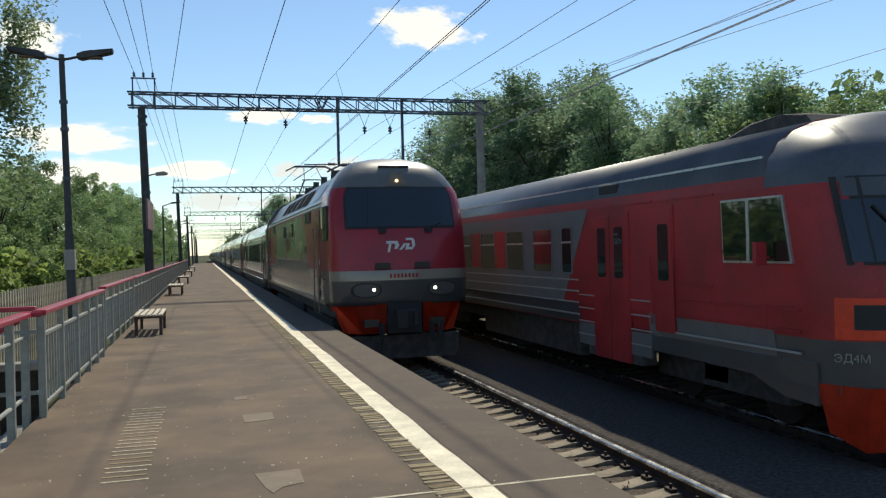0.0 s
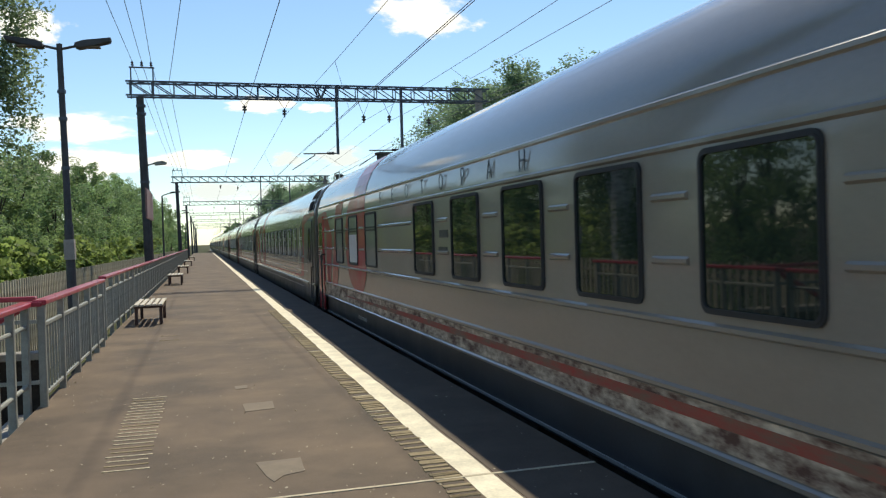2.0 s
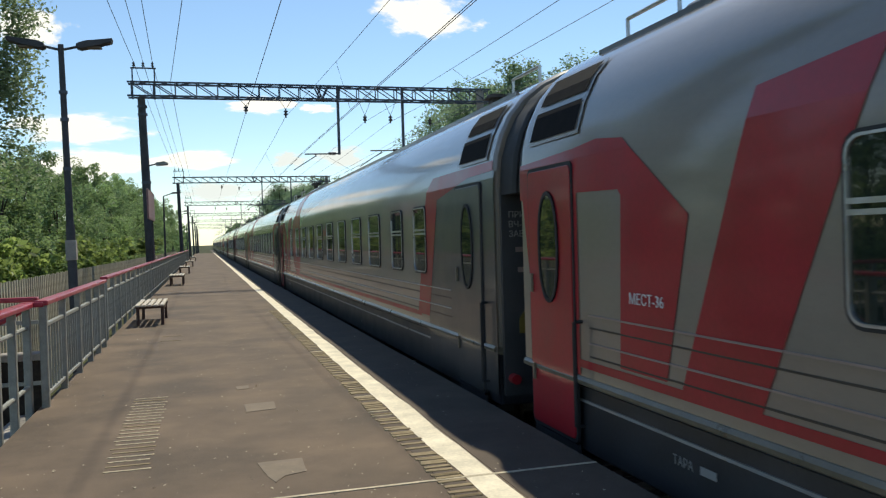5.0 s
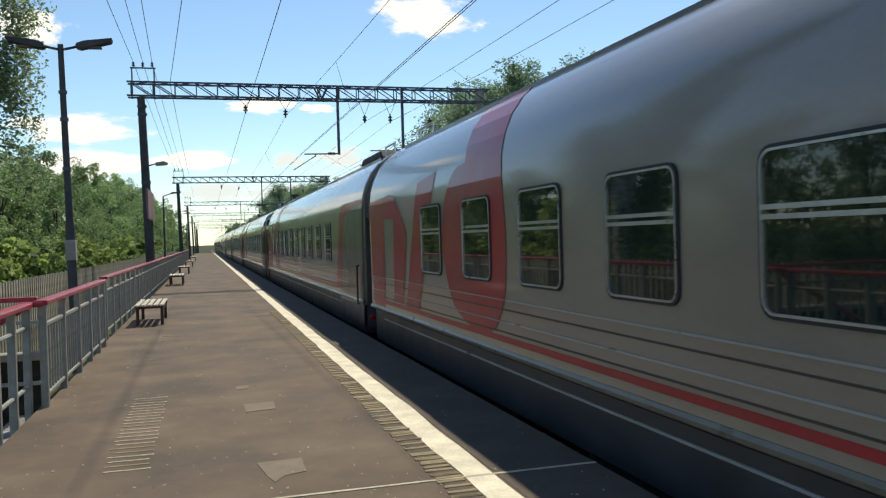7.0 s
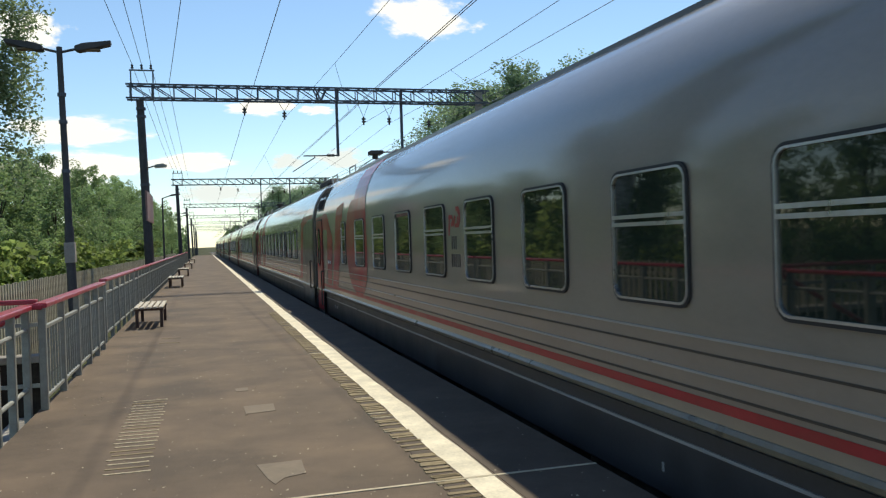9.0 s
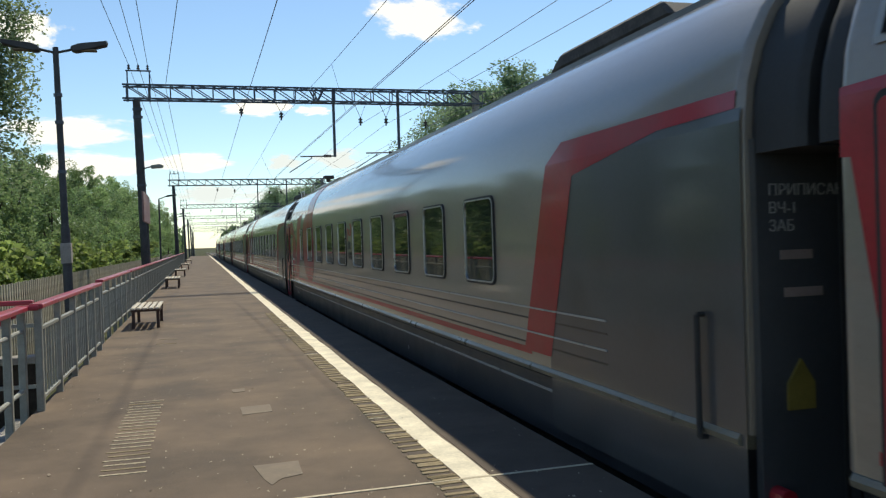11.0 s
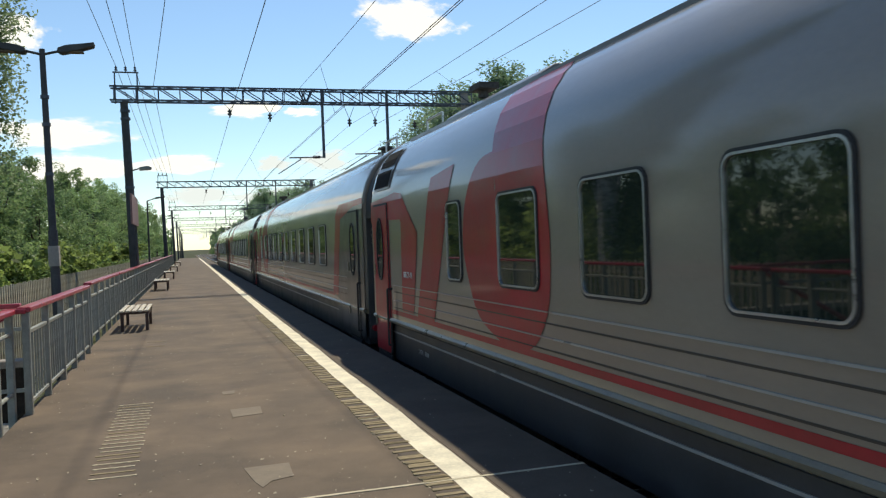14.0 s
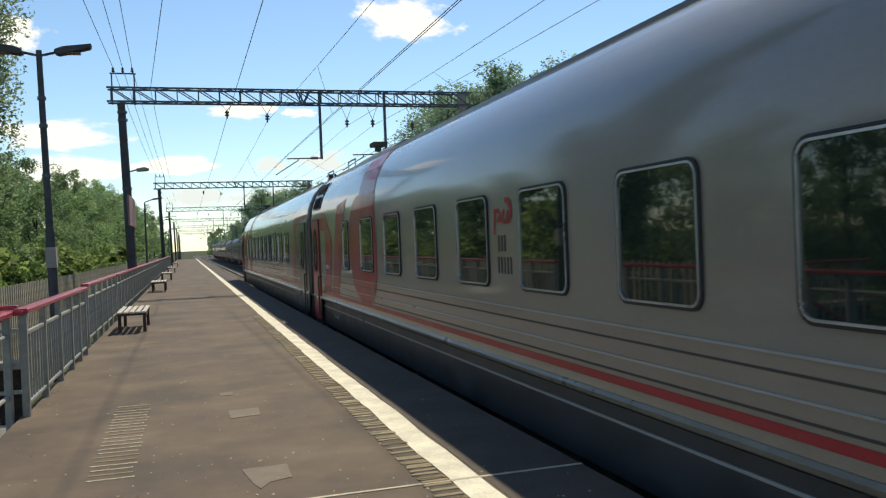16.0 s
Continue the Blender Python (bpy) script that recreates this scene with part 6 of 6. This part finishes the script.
EMU_Y = 7.6
head = emu_head()
head.matrix_basis = pose(AX2, EMU_Y, RAIL)
ec = emu_car()
ec.matrix_basis = pose(AX2, EMU_Y + 21.4, RAIL)
for k in range(2, 11):
    copy_thing(ec, pose(AX2, EMU_Y + 21.4 * k + 0.1 * k, RAIL))

# ---- vegetation ----
def leaf_cloud(seed, clumps, leaves, size, spread=1.0, droop=0.0):
    """clumps: (x, y, z, radius); leaves a clump; small bent leaf sprays."""
    rs = np.random.RandomState(seed)
    verts, faces = [], []
    for cx, cy, cz, r in clumps:
        for _ in range(leaves):
            d = rs.normal(size=3)
            d /= np.linalg.norm(d)
            p = np.array((cx, cy, cz)) + d * r * (0.35 + 0.75 * rs.rand() ** 0.6) * np.array((1, 1, 0.8))
            p[2] -= droop * rs.rand() * r
            a = rs.normal(size=3)
            a[2] *= 0.6
            a /= np.linalg.norm(a)
            b = np.cross(a, rs.normal(size=3))
            b /= np.linalg.norm(b) + 1e-9
            s = size * (0.6 + 0.8 * rs.rand())
            i = len(verts)
            verts += [tuple(p - a * s), tuple(p + b * s * 0.55 + a * s * 0.1), tuple(p + a * s), tuple(p - b * s * 0.5)]
            faces.append((i, i + 1, i + 2, i + 3))
    return verts, faces


def tree(name, label, seed, height, radius, leaf, bark, base=0.25, nclump=150, leaves=85, size=0.10, scatter=0.34, droop=0.0, category="tree"):
    rnd = random.Random(seed)
    t = thing(name, label, category, "trees beside the railway")
    bm = bmesh.new()
    pts = [Vector((0, 0, -0.3))]
    for k in range(1, 7):
        pts.append(Vector((rnd.uniform(-0.12, 0.12) * k * 0.5, rnd.uniform(-0.12, 0.12) * k * 0.5, height * 0.92 * k / 6)))
    r0 = 0.018 * height + 0.03
    for k in range(6):
        tube(bm, pts[k], pts[k + 1], r0 * (1 - k / 6.5), r0 * (1 - (k + 1) / 6.5), 8)
    clumps, lobes = [], []
    for k in range(13):                # boughs that carry the foliage
        u = base + (1 - base) * (k + rnd.random()) / 13
        w = radius * (1.05 - 0.75 * abs(u - 0.45) ** 1.2 * 1.6)
        a, q = rnd.uniform(0, math.tau), rnd.uniform(0.25, 1.0) * w
        lobes.append(Vector((math.cos(a) * q, math.sin(a) * q, height * min(0.97, u))))
    for k, c in enumerate(lobes):
        i = min(5, int(c.z * 0.75 / (height * 0.92) * 6))
        tube(bm, pts[i], c, r0 * 0.3, r0 * 0.06, 5)
    for k in range(nclump):
        c = lobes[k % 13] + Vector((rnd.gauss(0, 1) * scatter * radius, rnd.gauss(0, 1) * scatter * radius, rnd.gauss(0, 1) * 0.055 * height))
        clumps.append((c.x, c.y, max(0.1 * height, min(height * 1.04, c.z)), rnd.uniform(0.35, 0.8) * radius * 0.33))
    part("trunk", bm, bark, t)
    v, f = leaf_cloud(seed, clumps, leaves, size, droop=droop)
    me = bpy.data.meshes.new("crown")
    me.from_pydata(v, [], f)
    me.materials.append(leaf)
    part("crown", me, leaf, t)
    return t


GZ = RAIL - 0.4
kinds = [
    tree("tree", "broad leafy tree, dark green", 1, 10, 2.9, LEAF_A, BARK, 0.12),
    tree("tree", "tall leafy tree with an uneven crown", 2, 12, 2.8, LEAF_B, BARK, 0.2),
    tree("tree", "slender tree with bright green leaves", 3, 9, 2.2, LEAF_B, BARK, 0.12),
    tree("birch", "tall birch with a pale trunk and small hanging leaves", 4, 18, 1.5, LEAF_D, BIRCHBARK, 0.22, nclump=520, leaves=200, size=0.05, scatter=0.27, droop=3.4),
]
bush = tree("bush", "low light green bush", 7, 2.6, 1.7, LEAF_C, BARK, 0.05, nclump=45, leaves=80, size=0.11, category="bush")
dense = [
    tree("tree", "large dense tree at the edge of the wood", 11, 15, 3.5, LEAF_E, BARK, 0.10, nclump=300, leaves=70, size=0.115, scatter=0.28, droop=0.9),
    tree("tree", "large tree with a rounded light crown", 12, 16, 3.0, LEAF_E, BARK, 0.14, nclump=300, leaves=70, size=0.115, scatter=0.24, droop=1.2),
]
rnd = random.Random(31)
placed = [False] * 7


def plant(src, idx, x, y, s, sz=None):
    m = pose(x, y, GZ, 0, 0, rnd.uniform(0, 360)) @ Matrix.Diagonal((s, s, sz or s, 1))
    if not placed[idx]:
        placed[idx] = True
        src.matrix_basis = m
    else:
        copy_thing(src, m @ Matrix.Diagonal([1 / v for v in src.scale] + [1]))


# beside the platform
for x, y, k, s in ((-8.4, 33, 2, 0.72), (-10.0, 40, 0, 0.70), (-8.6, 44, 0, 0.68), (-8.8, 52, 1, 0.68), (-11, 58, 0, 0.75), (-8.6, 64, 2, 0.82), (-10, 72, 1, 0.70), (-8.4, 80, 0, 0.80), (-11, 86, 1, 0.8),
                   (-8.6, 95, 2, 0.95), (-10, 105, 1, 0.85), (-8.8, 117, 0, 0.95), (-10.5, 130, 1, 0.9), (-9, 145, 0, 1.0), (-14, 50, 1, 0.62), (-15, 66, 0, 0.72), (-15, 84, 1, 0.8),
                   (-9, 160, 1, 1.0), (-10, 180, 0, 1.0), (-9, 200, 1, 1.0), (-11, 225, 0, 1.1), (-10, 250, 1, 1.1), (-10, 290, 0, 1.1), (-12, 330, 1, 1.1)):
    plant(kinds[k], k, x, y, s, s * (1.12 if 35 < y < 120 else 1.05) * rnd.uniform(0.92, 1.1))
for x, y, s in ((-6.6, 24, 0.9), (-7.2, 22, 1.0), (-6.8, 25.8, 1.1), (-7.4, 27, 1.2), (-6.4, 30, 1.0), (-7.6, 33, 1.2), (-6.6, 36.5, 1.05), (-6.5, 41, 1.0), (-7.2, 46, 1.3), (-6.6, 52, 1.1), (-6.8, 58, 1.3), (-6.5, 65, 1.2), (-6.8, 73, 1.4), (-6.6, 82, 1.3), (-6.8, 92, 1.4), (-9, 29, 1.5), (-10.5, 35, 1.7)):
    plant(bush, 4, x, y, s)
# the near birch, whose twigs hang into the view
plant(kinds[3], 3, -5.4, 20.0, 1.0)
for x, y, k, s in ((-10.5, 22, 0, 0.62), (-11, 28, 1, 0.55), (-12.5, 35, 0, 0.66), (-7.8, 37, 2, 0.7), (-7.6, 48, 2, 0.74), (-7.7, 57, 0, 0.66), (-7.5, 69, 2, 0.86), (-7.6, 77, 0, 0.76), (-7.6, 88, 2, 0.95), (-7.8, 100, 0, 0.9), (-8, 111, 1, 0.85)):
    plant(kinds[k], k, x, y, s)
# trees that go on beside the platform, seen in the carriage windows
for x, y, k, s in ((-10.5, 15.5, 1, 0.50), (-12.5, 19, 1, 0.62), (-14, 25, 1, 0.75)):
    plant(kinds[k], k, x, y, s)
# the wood behind the second track
def wood(x0, y, spread, k, hmax):
    slope = np.interp(x0 / y, [0.05, 0.09, 0.13, 0.22, 0.27, 0.30, 0.35, 0.5, 0.9], [0.052, 0.062, 0.072, 0.080, 0.10, 0.145, 0.195, 0.215, 0.235])
    s = (y * slope + 2.9) * rnd.uniform(0.80, 1.08) / 15.8
    plant(dense[k % 2], 5 + k % 2, x0 + rnd.uniform(-spread, spread), y, s * rnd.uniform(0.95, 1.2) + 0.12, s)


for x, y, s in ((22.5, 18.5, 0.60), (23.5, 21, 0.64), (22, 23.5, 0.68), (24, 25.5, 0.72), (21.5, 27.5, 0.76)):
    plant(kinds[1], 1, x, y, s * 1.1, s)
for k in range(3, 40):
    wood(22 if k % 2 else 24.5, 20 + 2.3 * k, 1.2, k, 16.5)
for k in range(9):
    wood(30, 24 + 11 * k, 2.5, k, 19.0)
for k in range(19):
    wood(18.5 if k % 2 else 22.0, 112 + 8.2 * k, 1.5, k, 13.5)
for k in range(14):
    plant(bush, 4, 14.5 + rnd.uniform(-0.8, 1.5), 28 + 6 * k, rnd.uniform(1.2, 2.0))
for k in range(6):
    plant(dense[k % 2], 5 + k % 2, 20 + rnd.uniform(-1, 3), 275 + k * 23, rnd.uniform(0.8, 0.95))


# ---- distance: far wood and clouds ----
def far_wood():
    rs = np.random.RandomState(4)
    verts, faces = [], []
    for k in range(30000):
        if k < 10000:
            side = -1 if k % 2 else 1
            c = (2 + side * (10 + 56 * rs.rand()), rs.uniform(430, 520), GZ + rs.rand() ** 1.2 * (11 + 3 * math.sin(k)))
        else:
            s = 1 if rs.rand() > 0.45 else -1
            y = rs.uniform(-60, 430)
            c = (s * rs.uniform(44, 60), y, GZ + rs.rand() * 15)
        g = 0.55 if k < 10000 else 0.28
        a = rs.normal(size=3) * g * (1 + 0.5 * rs.rand())
        b = rs.normal(size=3) * g
        i = len(verts)
        p = np.array(c)
        verts += [tuple(p - a), tuple(p + b), tuple(p + a), tuple(p - b)]
        faces.append((i, i + 1, i + 2, i + 3))
    me = bpy.data.meshes.new("far_wood")
    me.from_pydata(verts, [], faces)
    me.materials.append(LEAF_A)
    tagged(part("far_wood", me, LEAF_A, label="distant wood along the line"), category="wood", kind="stuff")


far_wood()


def cloud_mat(seed, glow=0.93, tone=(1.0, 0.985, 0.96, 1)):
    m = bpy.data.materials.new("cloud_vapour")
    m.use_nodes = True
    n, l = m.node_tree.nodes, m.node_tree.links
    n.remove(n["Principled BSDF"])
    tc, mp = n.new("ShaderNodeTexCoord"), n.new("ShaderNodeMapping")
    mp.inputs["Location"].default_value = (seed * 3.7, seed * 1.3, 0)
    nz = n.new("ShaderNodeTexNoise")
    nz.inputs["Scale"].default_value, nz.inputs["Detail"].default_value, nz.inputs["Roughness"].default_value = 1.7, 9, 0.58
    l.new(tc.outputs["Object"], mp.inputs[0])
    l.new(mp.outputs[0], nz.inputs["Vector"])
    ln = n.new("ShaderNodeVectorMath")
    ln.operation = "LENGTH"
    l.new(tc.outputs["Object"], ln.inputs[0])
    fall = n.new("ShaderNodeMath")
    fall.operation = "SUBTRACT"
    fall.inputs[0].default_value = 0.92
    l.new(ln.outputs["Value"], fall.inputs[1])
    sm = n.new("ShaderNodeMath")
    sm.operation = "MULTIPLY_ADD"
    sm.inputs[1].default_value = 1.5
    l.new(nz.outputs[0], sm.inputs[0])
    l.new(fall.outputs[0], sm.inputs[2])
    mr = n.new("ShaderNodeMapRange")
    mr.interpolation_type = "SMOOTHSTEP"
    mr.inputs["From Min"].default_value, mr.inputs["From Max"].default_value = 0.98, 1.28
    l.new(sm.outputs[0], mr.inputs[0])
    em, tr, mix = n.new("ShaderNodeEmission"), n.new("ShaderNodeBsdfTransparent"), n.new("ShaderNodeMixShader")
    em.inputs[0].default_value, em.inputs[1].default_value = tone, glow
    l.new(mr.outputs[0], mix.inputs[0])
    l.new(tr.outputs[0], mix.inputs[1])
    l.new(em.outputs[0], mix.inputs[2])
    l.new(mix.outputs[0], n["Material Output"].inputs[0])
    return m


FAR = 2600.0
cmats = [cloud_mat(k) for k in range(4)]
dim_mats = [cloud_mat(k + 5, 0.80, (0.90, 0.97, 1.0, 1)) for k in range(3)]
# each cloud's place over the horizon and its half sizes, all over the distance
for k, (cx, cz, w, hh) in enumerate(((0.272, 0.277, 0.059, 0.026), (0.072, 0.163, 0.041, 0.010), (0.139, 0.161, 0.020, 0.006), (-0.010, 0.098, 0.048, 0.011), (-0.136, 0.134, 0.064, 0.017), (-0.129, 0.091, 0.070, 0.020),
                                     (-0.176, 0.248, 0.032, 0.024), (0.102, 0.099, 0.022, 0.009), (0.165, 0.101, 0.033, 0.012), (0.015, 0.062, 0.036, 0.011), (-0.174, 0.072, 0.034, 0.012), (0.09, 0.058, 0.05, 0.010))):
    bm = bmesh.new()
    vs = [bm.verts.new((math.cos(a * math.tau / 24), math.sin(a * math.tau / 24), 0)) for a in range(24)]
    bm.faces.new(vs)
    c = part("cloud_backdrop", bm, cmats[k % 4] if k < 7 else dim_mats[k % 3], label="small white fair-weather cloud")
    tagged(c, category="cloud", kind="structure")
    c.matrix_basis = pose(cx * FAR, FAR + 4 * k, EYE + cz * FAR, 90, 0, 0) @ Matrix.Diagonal((w * FAR * 1.6, hh * FAR * 1.7, 1, 1))

# ---- what moves ----
def motions():
    for ob, y0 in train:
        walk(ob, [(t, pose(AX, y0 - SPEED * t - GAIN * t * t, RAIL)) for t in range(17)])


motions()
